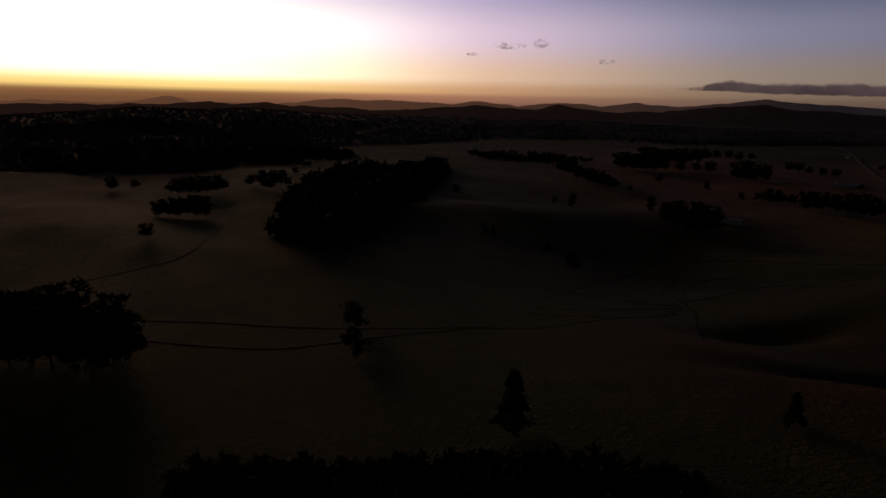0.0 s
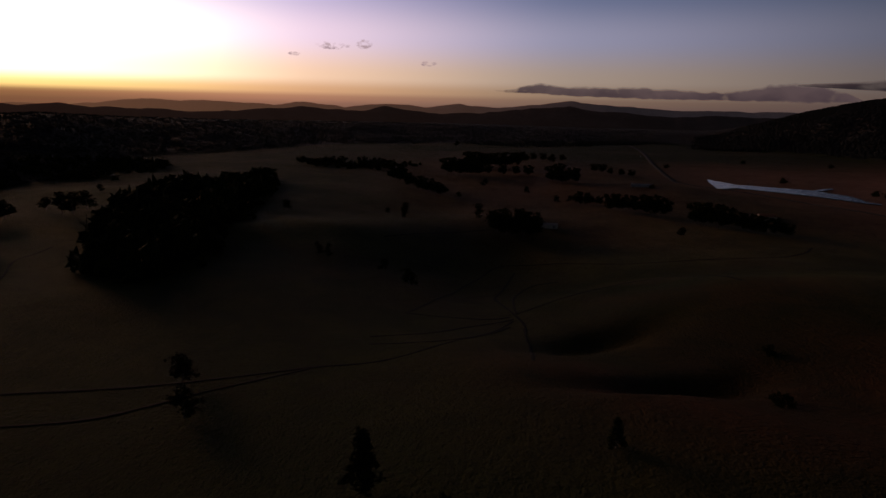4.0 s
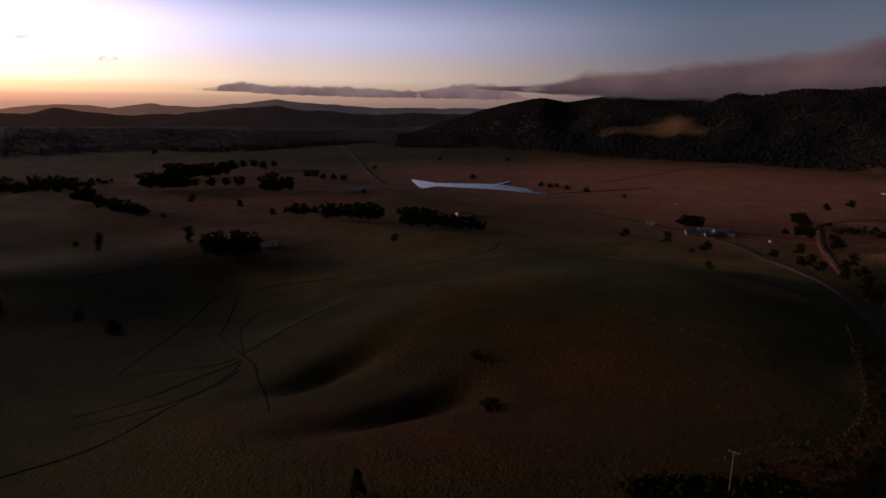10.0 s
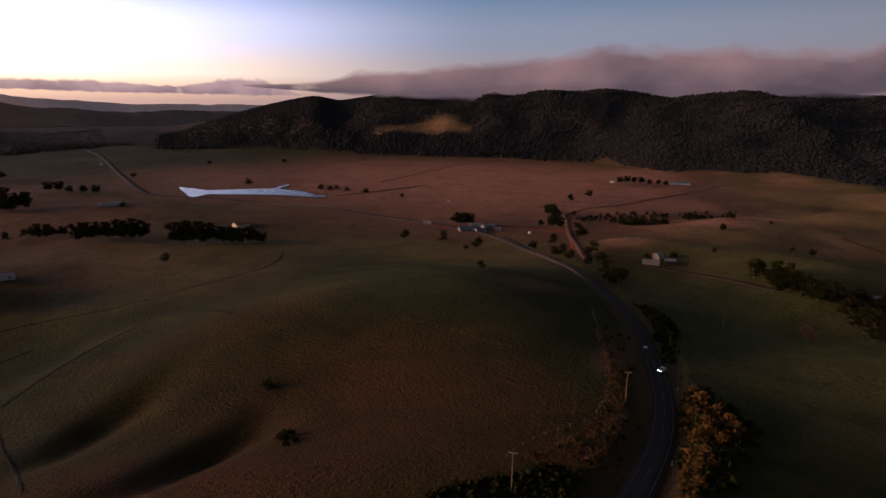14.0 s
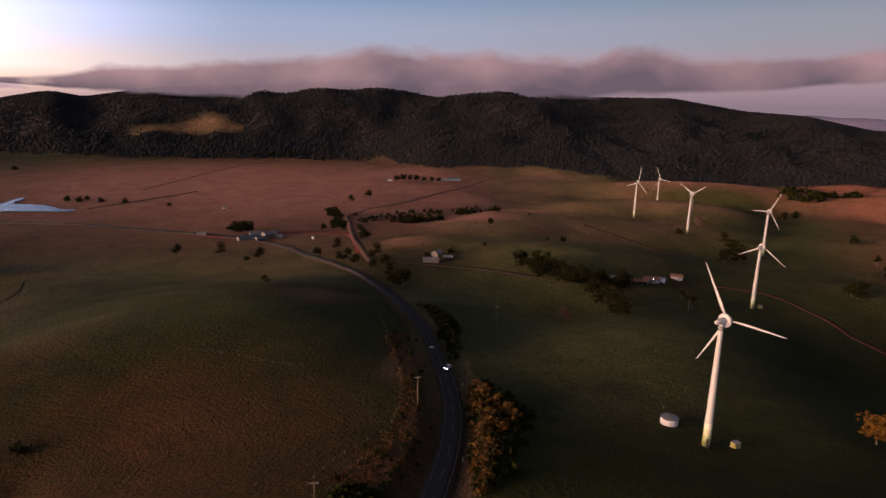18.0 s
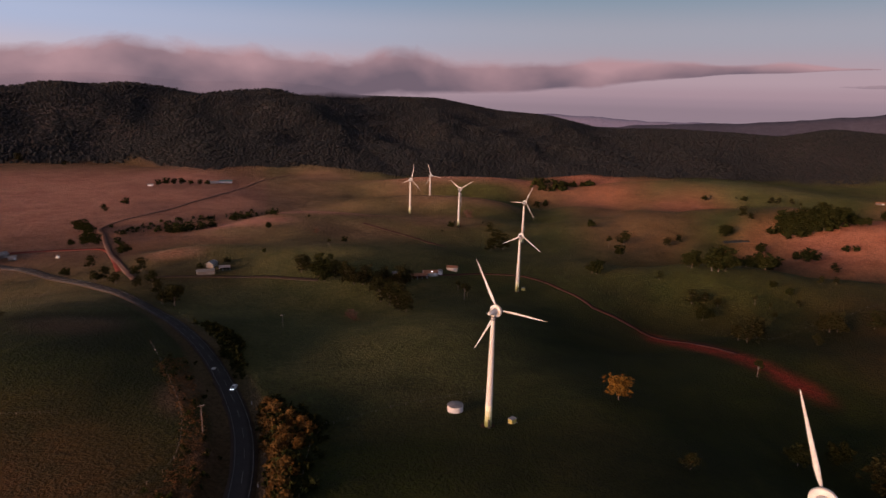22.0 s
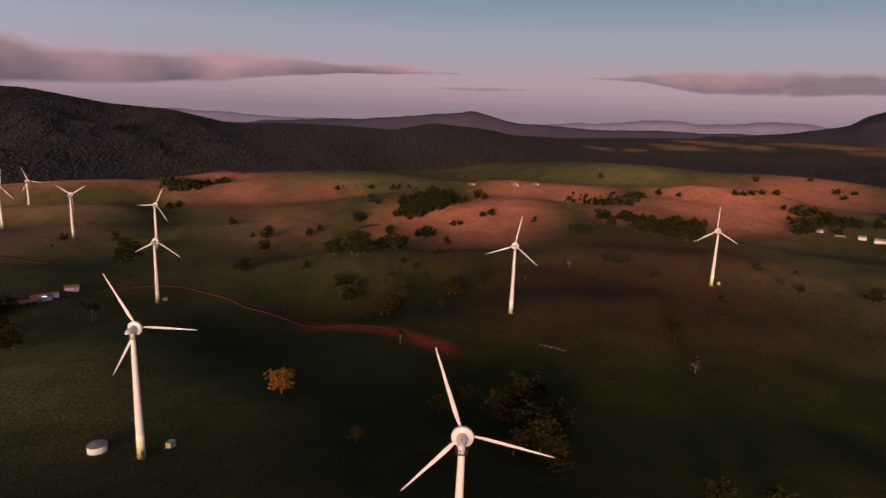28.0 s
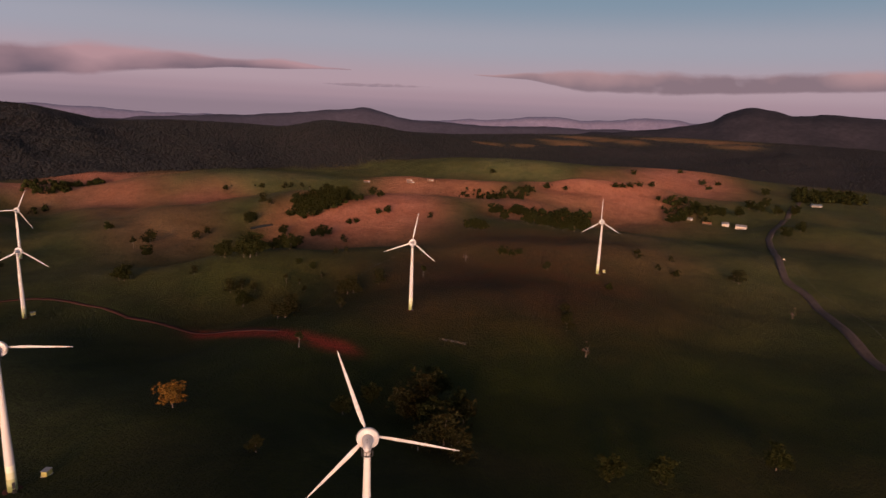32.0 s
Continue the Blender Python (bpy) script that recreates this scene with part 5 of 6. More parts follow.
plant("round", [(288, 446, 20.4), (294, 446, 16.4), (284, 449, 13.6), (273, 460, 15.1), (272, 465, 11.1), (331, 449, 14.3), (398, 557, 14.0), (407, 536, 12.1), (322, 460, 10.3), (440, 538, 14.2), (438, 549, 10.7), (450, 538, 10.7), (413, 638, 15.5), (422, 642, 9.8)], "along the winding creek", "creek trees")
plant("round", [(603, 624, 12.3), (590, 596, 10.6), (558, 600, 9.1), (552, 603, 9.1), (481, 628, 20.0), (487, 620, 22.0), (496, 616, 22.0), (504, 611, 22.0), (515, 610, 22.0), (530, 613, 22.0), (555, 626, 21.1), (488, 643, 18.0), (510, 640, 20.7), (537, 645, 22.0)], "along the winding creek", "creek trees")
plant("olive", [(303, 340, 14.7), (308, 339, 13.1), (303, 345, 10.8)], "on the dark slope", "olive gums")
plant("olive", [(237, 328, 16.2), (236, 335, 12.5), (255, 344, 13.5)], "in a shaggy clump", "olive-gold clump")
plant("gum", [(464, 260, 9.8), (370, 191, 11.0), (353, 180, 11.7), (561, 218, 9.6), (549, 193, 7.3), (585, 194, 7.0), (582, 131, 13.7), (583, 135, 11.7)], "on the brown cattle paddock", "paddock trees")
plant("bare", [(443, 334, 11.5), (330, 154, 9.8), (529, 77, 9.3), (634, 368, 8.3)], "in the paddock", "bare trees")
plant("bush", [(479, 318, 8.5), (480, 308, 6.5), (488, 304, 5.9), (555, 178, 6.0), (468, 203, 5.9), (1111, 773, 10.6), (1020, 448, 11.3), (1044, 431, 10.2), (1082, 407, 11.7), (938, 537, 10.9), (951, 508, 8.5), (1380, 408, 12.9), (1338, 382, 10.9), (1407, 384, 11.5), (1480, 492, 10.5), (1031, 439, 10.1), (1060, 421, 9.0)], "on the brown paddocks", "paddock bushes")
plant("round", [(557, 409, 14.1), (560, 400, 12.4), (558, 419, 11.4), (686, 473, 15.3), (635, 421, 15.5), (719, 458, 15.8), (630, 383, 15.6), (632, 369, 12.0), (629, 348, 14.0), (630, 336, 15.1), (634, 324, 15.8), (641, 314, 15.8), (637, 361, 13.1), (705, 476, 12.5), (731, 455, 15.4)], "along the creek", "creek trees")
plant("round", [(1303, 533, 14.8), (1011, 367, 9.6), (1022, 351, 10.5), (1012, 337, 9.5), (987, 300, 15.8), (931, 298, 15.8), (920, 303, 15.8), (984, 269, 15.8), (987, 259, 15.8), (970, 285, 15.8), (1011, 240, 15.8), (1101, 247, 15.8), (1091, 229, 15.8), (1134, 230, 15.8), (1087, 202, 15.8), (925, 141, 15.8), (894, 152, 15.8), (1374, 282, 15.8), (1536, 246, 15.8), (1103, 180, 15.8), (914, 310, 15.8)], "near the roadside houses", "trees round the houses")


def outline_spots(corners, gap, seed):
    """Places inside a plan outline, about that far apart."""
    rng = np.random.default_rng(seed)
    c = np.array(corners, float)
    lo, hi = c.min(0), c.max(0)
    n = int((hi - lo).prod() / gap ** 2)
    p = rng.uniform(lo, hi, (n, 2))
    inside = np.zeros(n, bool)
    for a, b in zip(c, np.roll(c, -1, 0)):
        cross = ((a[1] > p[:, 1]) != (b[1] > p[:, 1])) & (p[:, 0] < (b[0] - a[0]) * (p[:, 1] - a[1]) / (b[1] - a[1] + 1e-9) + a[0])
        inside ^= cross
    ragged = wave(p[:, 0], p[:, 1], 14 * gap, 2.0) + 0.6 * wave(p[:, 0], p[:, 1], 5 * gap, 4.0)
    p = p[inside & (ragged > -0.7)]
    return p + rng.normal(0, 0.7 * gap, p.shape)


LUMPS = [crown_template(5, 7, 20 + k) for k in range(6)]


SPRAYS = [spray_template(40 + k) for k in range(6)]
TUFTS = [spray_template(60 + k, 12, 0.2, 0.9) for k in range(6)]
for label, corners, gap, tall in (
        ("dark wood in the hollow below the sunset", [(-477, -174), (-677, -217), (-781, -204), (-908, -96), (-814, -82), (-568, -90), (-424, -89), (-349, -108), (-356, -142)], 6.5, (6, 14)),
        ("dark forest tongue on the edge of the plain", [(-1590, 1196), (-1452, 1215), (-1199, 1204), (-1031, 1244), (-868, 1289), (-729, 1347), (-479, 1379), (-495, 1421), (-671, 1430), (-800, 1413), (-955, 1388), (-1074, 1343), (-1236, 1311), (-1405, 1265)], 8.0, (5, 8.5)),
        ("dense trees along the foot of the sunset ridge", [(-690, -578), (-682, -488), (-733, -435), (-734, -370), (-844, -350), (-866, -292), (-1075, -259), (-1110, -372), (-842, -447), (-775, -645)], 11.0, (5, 9)),
        ("dark creek trees in a hollow of the paddocks", [(-258, 672), (-208, 699), (-176, 735), (-143, 784), (-109, 843), (-111, 858), (-147, 811), (-183, 766), (-215, 721), (-263, 685)], 6.0, (1.6, 4)),
        ("dark creek wood between the domed hills", [(298, 1015), (310, 988), (365, 1051), (445, 1097), (458, 1145), (382, 1105), (313, 1092)], 9.0, (5, 9)),
        ("dense dark trees in a bend of the creek", [(463, 625), (501, 611), (530, 600), (574, 636), (688, 779), (547, 667), (497, 652)], 7.0, (5, 9)),
        ("dark trees along the creek bed", [(328, 566), (345, 549), (368, 541), (386, 522), (410, 555), (399, 587), (353, 583)], 6.0, (4, 8)),
        ("dark creek trees behind the brown dome", [(701, 480), (727, 446), (763, 422), (806, 393), (859, 419), (794, 441), (743, 466)], 6.5, (5, 9)),
        ("creek bushes on the rusty paddocks", [(799, 654), (840, 631), (811, 511), (934, 550), (903, 570), (854, 643)], 8.0, (3, 7)),
        ("dark hedge of trees by the roadside houses", [(993, 368), (1056, 336), (987, 270), (953, 258), (939, 302), (969, 349)], 11.0, (4, 8)),
        ("tall dark trees beside the country road", [(1565, 258), (1666, 146), (1384, 120), (1370, 178), (1338, 227)], 10.0, (5, 10)),
        ("dark woods behind the far plain", [(-1590, 987), (-1527, 1061), (-1500, 1210), (-1349, 1259), (-1416, 1275), (-1658, 1244), (-1923, 1197)], 13.0, (5, 9)),
        ("dark belt of trees across the far plain", [(-1748, 361), (-1608, 505), (-1739, 800), (-1835, 1056), (-1956, 900), (-1854, 583)], 13.0, (4, 8)),
        ("broken woods on the far plain", [(-1198, -88), (-1186, 53), (-1090, 145), (-1001, 79), (-1067, -44)], 10.0, (4, 7))):
    spots = outline_spots(corners, gap, len(label))
    distant = min(math.hypot(*q) for q in corners) > 1400
    if len(spots):
        wood("woodland", spots, np.random.default_rng(3).uniform(*tall, len(spots)), FOREST_LEAF if distant else DARK_LEAF, label, "trees", LUMPS if distant else LUMPS[:2] + SPRAYS, (0.8, 1.3), True)
plant("bush", [(-194, 160, 4.5), (-156, 133, 3), (-155, 136, 3.5), (-149, 133, 2.4), (-149, 129, 2.1)], "on the knoll", "knoll bushes")
# rough scrub below the camera and along the road cutting
ROAD_WEST = [(-91, 270), (-81, 280), (-59, 224), (-50, 184), (-45, 152), (-70, 146), (-62, 166), (-60, 190), (-67, 221)]
ROAD_EAST = [(-41, 237), (-35, 242), (-23, 230), (-13, 215), (-15, 185), (-16, 162), (-18, 152), (-26, 153), (-31, 193)]
for label, corners, gap, tall, mat, kinds in (
        ("dark rough scrub along the lower fence", [(-120, -75), (-118, 20), (-106, 40), (-96, 30), (-100, -75)], 1.4, (0.7, 2.6), DARK_LEAF, SPRAYS),
        ("dark scrub on the near bank", [(-81, 114), (-77, 126), (-67, 134), (-60, 146), (-50, 144), (-48, 133), (-76, 112)], 1.2, (0.6, 2.4), DARK_LEAF, SPRAYS),
        ("orange-olive scrub on the road cutting", [(-41, 237), (-36, 238), (-26, 226), (-18, 214), (-21, 189), (-20, 164), (-21, 152), (-26, 153), (-31, 193)], 1.8, (0.6, 2.2), BUSH_LEAF, SPRAYS),
        ("dark green scrub on the road cutting", ROAD_EAST, 2.2, (0.6, 2.4), DARK_LEAF, SPRAYS),
        ("long rusty grass on the bank beside the fence", ROAD_WEST, 0.9, (0.4, 1.0), RUST_GRASS, TUFTS),
        ("low dark scrub among the bank grass", ROAD_WEST, 4.5, (0.5, 1.6), DARK_LEAF, SPRAYS),
        ("ochre long grass strip beside the road", [(-42, 238), (-38, 236), (-26, 198), (-20, 152), (-25, 153), (-32, 193)], 0.7, (0.5, 1.3), GOLD_LEAF, TUFTS),
        ("tall dark scrub beside the road bend", [(-93, 351), (-82, 347), (-64, 323), (-53, 267), (-58, 275), (-76, 322)], 1.8, (0.8, 2.8), DARK_LEAF, SPRAYS)):
    spots = outline_spots(corners, gap, len(label))
    if len(spots):
        wood("scrub", spots, np.random.default_rng(4).uniform(*tall, len(spots)), mat, label, "scrub", kinds, (0.9, 1.5))

# ---- farm buildings and small things ----
WHITE_WALL = worn("weathered_white_wall", (0.58, 0.55, 0.51), (0.74, 0.72, 0.68), 2.0, 0.8)
DULL_WALL = worn("dull_weathered_wall", (0.13, 0.115, 0.105), (0.22, 0.20, 0.18), 2.0, 0.8)
DARK_WALL = worn("dark_weatherboard", (0.075, 0.055, 0.045), (0.12, 0.09, 0.075), 2.0, 0.8)
CREAM_WALL = worn("cream_weatherboard", (0.50, 0.42, 0.32), (0.64, 0.55, 0.44), 2.0, 0.8)
GREY_WALL = worn("grey_tin_wall", (0.26, 0.26, 0.27), (0.38, 0.38, 0.39), 2.0, 0.5, 0.4)
TIN_ROOF = worn("galvanised_tin_roof", (0.17, 0.17, 0.185), (0.33, 0.33, 0.345), 3.0, 0.55, 0.35)
BLUE_ROOF = worn("blue_grey_tin_roof", (0.085, 0.12, 0.145), (0.16, 0.20, 0.235), 3.0, 0.45, 0.4)
TEAL_ROOF = worn("teal_tin_roof", (0.05, 0.13, 0.14), (0.08, 0.19, 0.20), 3.0, 0.5, 0.2)
RUST_ROOF = worn("rusty_tin_roof", (0.26, 0.11, 0.06), (0.40, 0.20, 0.12), 2.0, 0.7, 0.3)
GREEN_PAINT = worn("green_yellow_paint", (0.30, 0.27, 0.07), (0.42, 0.38, 0.12), 0.8, 0.6)
POLE_WOOD = worn("weathered_pole_timber", (0.12, 0.09, 0.068), (0.20, 0.16, 0.125), 0.6, 0.9)
GLASS = Mat("dark_window_glass", 0.08, 0, 0.5).colour((0.02, 0.022, 0.026)).m
RUBBER = worn("tyre_rubber", (0.02, 0.02, 0.02), (0.04, 0.04, 0.04), 0.3, 0.9)
CAR_PAINT = Mat("white_car_paint", 0.25, 0, 0.5).colour((0.6, 0.6, 0.62)).m
HEADLIGHT = glowing("lit_headlight", (0.85, 0.88, 1.0), 22.0)
YARD_LIGHT = glowing("lit_yard_lamp", (0.8, 0.88, 1.0), 40.0)
WINDOW_LIGHT = glowing("lit_house_window", (1.0, 0.55, 0.25), 3.0)


def gable(name, label, category, x, y, turn, long, deep, eave, rise, wall, roof, group="", windows=0, door=True, ribs=True, open_side=False, lit=False):
    """A building along its x: walls, two roof slopes with ribs and a ridge cap, doors and windows."""
    root = thing(name, label, category, on_ground(x, y, turn), group)
    a, b = long / 2, deep / 2
    for sx, length in ((-1, 0), (1, 0)):
        bm = bmesh.new()
        pts = [(-b, -0.6), (b, -0.6), (b, eave), (0, eave + rise), (-b, eave)]
        ring0 = [bm.verts.new((sx * a, p, q)) for p, q in pts]
        ring1 = [bm.verts.new((sx * (a - 0.18), p, q)) for p, q in pts]
        bm.faces.new(ring0), bm.faces.new(ring1[::-1])
        for k in range(5):
            bm.faces.new((ring0[k], ring0[(k + 1) % 5], ring1[(k + 1) % 5], ring1[k]))
        bmesh.ops.recalc_face_normals(bm, faces=bm.faces)
        part("end_wall", bm, wall, root)
    for sy in (-1, 1):
        if open_side and sy < 0:
            for k in range(4):
                px = -a + 0.2 + k * (long - 0.4) / 3
                part("post", box_bm(px - 0.12, px + 0.12, -b, -b + 0.24, -0.6, eave), wall, root)
        else:
            part("side_wall", box_bm(-a + 0.18, a - 0.18, min(sy * b, sy * (b - 0.18)), max(sy * b, sy * (b - 0.18)), -0.6, eave), wall, root)
        # roof slope
        slope = math.atan2(rise, b)
        run = math.hypot(rise, b) + 0.45
        bm = box_bm(-a - 0.35, a + 0.35, -run, 0, -0.06, 0.06)
        if ribs:
            n = int(long / 1.1)
            for k in range(n + 1):
                px = -a - 0.3 + k * (long + 0.6) / n
                box(bm, px - 0.05, px + 0.05, -run, 0, 0.06, 0.12)
        r = part("roof_slope", bm, roof, root)
        r.matrix_basis = Matrix.Translation((0, 0, eave + rise + 0.08)) @ pose(0, 0, 0, 0, 0, 0 if sy < 0 else 180) @ Matrix.Rotation(slope, 4, "X")
    part("ridge_cap", box_bm(-a - 0.36, a + 0.36, -0.22, 0.22, eave + rise + 0.12, eave + rise + 0.24, bevel=0.05), roof, root)
    for k in range(windows):
        px = -a + long * (k + 1) / (windows + 1)
        w = part("window", box_bm(px - 0.65, px + 0.65, -b - 0.05, -b + 0.05, 1.0, 2.2), WINDOW_LIGHT if lit and k == 0 else GLASS, root)
        part("frame", box(box(box_bm(px - 0.75, px + 0.75, -b - 0.08, -b + 0.0, 2.2, 2.3), px - 0.75, px + 0.75, -b - 0.08, -b, 0.9, 1.0), px - 0.05, px + 0.05, -b - 0.08, -b, 1.0, 2.2), WHITE_WALL, w)
    if door and not open_side:
        d = part("door", box_bm(a * 0.35, a * 0.35 + min(2.8, long * 0.25), -b - 0.06, -b + 0.04, 0.0, min(eave * 0.85, 2.6)), GREY_WALL, root, "grey door")
    return root


def facing(x, y):
    """The turn that brings a building's long side round to the view."""
    return math.degrees(math.atan2(y, x)) - 90


YARD = [(-326, 543), (-328, 563), (-314, 566), (-299, 559), (-380, 546), (-319, 582), (-312, 545)]
gable("farm_shed", "long blue-grey roofed shed at the farm", "shed", *YARD[0], facing(*YARD[0]) + 18, 19, 8, 2.6, 1.8, DULL_WALL, BLUE_ROOF, "farm sheds")
gable("farm_shed", "pale tin-roofed machinery shed at the farm", "shed", *YARD[1], facing(*YARD[1]) + 14, 13, 7, 2.6, 1.6, DULL_WALL, TIN_ROOF, "farm sheds")
gable("farm_shed", "dull walled shed with bright tin roof", "shed", *YARD[2], facing(*YARD[2]) + 30, 14, 8, 2.8, 1.9, DULL_WALL, TIN_ROOF, "farm sheds")
gable("farm_shed", "small weathered outbuilding beside the farm yard", "shed", *YARD[3], facing(*YARD[3]), 6, 4, 2.6, 0.9, DULL_WALL, TIN_ROOF, "farm sheds")
gable("farm_shed", "small pale store beside the dirt lane", "shed", *YARD[4], facing(*YARD[4]) - 10, 9, 4.5, 2.6, 0.9, DULL_WALL, TIN_ROOF, "farm sheds")
gable("farm_shed", "low grey lean-to shed at the farm", "shed", *YARD[6], facing(*YARD[6]) + 18, 10, 6, 2.6, 1.0, GREY_WALL, BLUE_ROOF, "farm sheds", open_side=True)
FARMHOUSE = [(-121, 486), (-120, 503), (-109, 498)]
gable("farm_shed", "long weathered shed with pale roof on the green rise", "shed", *FARMHOUSE[0], facing(*FARMHOUSE[0]) + 6, 13, 5, 2.7, 1.1, DULL_WALL, TIN_ROOF, "farmhouse group", door=False)
gable("farmhouse", "weathered gabled farmhouse behind a long shed", "house", *FARMHOUSE[1], facing(*FARMHOUSE[1]) + 62, 8, 6, 3.0, 2.0, DULL_WALL, TIN_ROOF, "farmhouse group", 3)
gable("farm_shed", "low dark tin shed beside the farmhouse", "shed", *FARMHOUSE[2], facing(*FARMHOUSE[2]), 8, 5, 2.2, 0.9, GREY_WALL, TIN_ROOF, "farmhouse group", open_side=True)
HOMESTEAD = [(48, 485), (58, 493), (80, 514), (28, 484)]
gable("farm_shed", "long low tin shed in the creek hollow", "shed", *HOMESTEAD[0], facing(*HOMESTEAD[0]) + 12, 13, 6, 2.4, 1.1, GREY_WALL, RUST_ROOF, "homestead sheds", open_side=True)
gable("homestead", "low homestead with a lamp burning outside", "house", *HOMESTEAD[1], facing(*HOMESTEAD[1]) + 12, 12, 7, 2.6, 1.5, DULL_WALL, RUST_ROOF, "homestead sheds", 4, lit=True)
gable("farm_shed", "cream shed catching the evening light", "shed", *HOMESTEAD[2], facing(*HOMESTEAD[2]) - 8, 9, 6, 2.6, 1.1, CREAM_WALL, RUST_ROOF, "homestead sheds")
gable("farm_shed", "small white pump shed among trees", "shed", *HOMESTEAD[3], facing(*HOMESTEAD[3]), 4, 3, 2.4, 0.7, WHITE_WALL, TIN_ROOF, "homestead sheds")
ROADSIDE = [(946, 292), (939, 265), (953, 243), (949, 220), (1324, 183)]
gable("cottage", "small pale cottage among dark trees", "house", *ROADSIDE[0], facing(*ROADSIDE[0]), 8, 5, 2.4, 1.4, DULL_WALL, TIN_ROOF, "roadside houses", 2)
gable("farm_shed", "open-sided rusty-roofed shed beside the houses", "shed", *ROADSIDE[1], facing(*ROADSIDE[1]) + 8, 12, 7, 2.8, 1.4, DULL_WALL, RUST_ROOF, "roadside houses", open_side=True)
gable("cottage", "cream cottage with a steep tin roof", "house", *ROADSIDE[2], facing(*ROADSIDE[2]) + 10, 9, 7, 3.4, 1.8, CREAM_WALL, TIN_ROOF, "roadside houses", 2)
gable("cottage", "two-storey cream house beside the country road", "house", *ROADSIDE[3], facing(*ROADSIDE[3]) - 6, 14, 8, 4.4, 2.0, CREAM_WALL, TIN_ROOF, "roadside houses", 4)
gable("farm_shed", "grey-roofed shed across the country road", "shed", *ROADSIDE[4], facing(*ROADSIDE[4]) + 20, 18, 9, 3.2, 2.0, DULL_WALL, BLUE_ROOF, "roadside houses")
HILLTOP = [(740, 780), (796, 731), (792, 724), (828, 710), (1198, 688)]
gable("farm_shed", "rusty-roofed shed on the far green hill", "shed", *HILLTOP[0], facing(*HILLTOP[0]), 11, 5, 2.2, 1.0, DARK_WALL, RUST_ROOF, "hilltop farm")
gable("homestead", "rusty-roofed homestead on the far orange hill", "house", *HILLTOP[1], facing(*HILLTOP[1]), 11, 6, 2.2, 1.4, DARK_WALL, RUST_ROOF, "hilltop farm", 4)
gable("farm_shed", "long rusty-roofed shed below the hilltop homestead", "shed", *HILLTOP[2], facing(*HILLTOP[2]) + 4, 14, 5, 1.9, 0.8, DARK_WALL, RUST_ROOF, "hilltop farm")
gable("homestead", "rusty-roofed house on the far hill", "house", *HILLTOP[3], facing(*HILLTOP[3]) - 6, 11, 6, 2.0, 1.2, DARK_WALL, RUST_ROOF, "hilltop farm", 4)
PLAIN = [(-337, 1044), (-234, 1115), (-252, 1108), (-446, 692)]
gable("farm_shed", "small white shed on the edge of the plain", "shed", *PLAIN[0], facing(*PLAIN[0]), 8, 5, 2.8, 1.0, WHITE_WALL, TIN_ROOF, "plain farm")
gable("farm_shed", "teal-roofed shed at the end of a hedge", "shed", *PLAIN[1], facing(*PLAIN[1]), 22, 9, 3.4, 1.8, GREY_WALL, TEAL_ROOF, "plain farm")
gable("farm_shed", "low grey shed along the hedge", "shed", *PLAIN[2], facing(*PLAIN[2]), 14, 7, 2.8, 1.2, GREY_WALL, TIN_ROOF, "plain farm")
gable("hay_trailer", "small pale stock shelter alone on the plain", "shelter", *PLAIN[3], facing(*PLAIN[3]), 5, 3, 2.2, 0.6, CREAM_WALL, TIN_ROOF, "", ribs=False)
WESTERN = [(-543, 196), (-750, 396), (-539, 422), (-536, 414)]
gable("farm_shed", "white-roofed shed beside a clump of trees", "shed", *WESTERN[0], facing(*WESTERN[0]) + 5, 15, 8, 3.2, 1.0, WHITE_WALL, TIN_ROOF)
gable("farm_shed", "low pale stock shed near the lake", "shed", *WESTERN[1], facing(*WESTERN[1]), 26, 9, 2.6, 1.2, GREY_WALL, TIN_ROOF)
gable("homestead", "rusty-roofed homestead among dark trees", "house", *WESTERN[2], facing(*WESTERN[2]) + 30, 16, 9, 3.4, 2.2, CREAM_WALL, RUST_ROOF, "", 3)
plant("round", [(-326, 1049, 10.3), (-317, 1061, 11.4), (-307, 1068, 10.4), (-297, 1077, 10.5), (-283, 1079, 9.4), (-270, 1086, 9.5), (-257, 1084, 9.4)], "in a farm hedge", "hedge of the plain farm")
plant("scrub", [(-38, 235, 3.8), (-34, 226, 4.3), (-33, 214, 4.1), (-28, 205, 4.5), (-29, 194, 3.9), (-24, 179, 4.2), (-24, 167, 4), (-27, 219, 4.2), (-22, 212, 4.6), (-19, 208, 4), (-22, 159, 3.9), (-22, 196, 3.4)], "on the bank", "roadside scrub")


def yard_lamp(x, y):
    root = thing("yard_lamp", "bright yard lamp on a short pole", "lamp", on_ground(x, y))
    part("pole", lathe([(0.09, -0.4), (0.07, 4.6)], 10), POLE_WOOD, root)
    part("lamp_head", box_bm(-0.45, 0.45, -0.25, 0.25, 4.6, 4.85, bevel=0.05), DARK_METAL, root)
    part("lens", lathe([(0.1, 4.28), (0.34, 4.36), (0.36, 4.6)], 14), YARD_LIGHT, root, "lit bluish lens")


yard_lamp(*[(59, 488)][0])


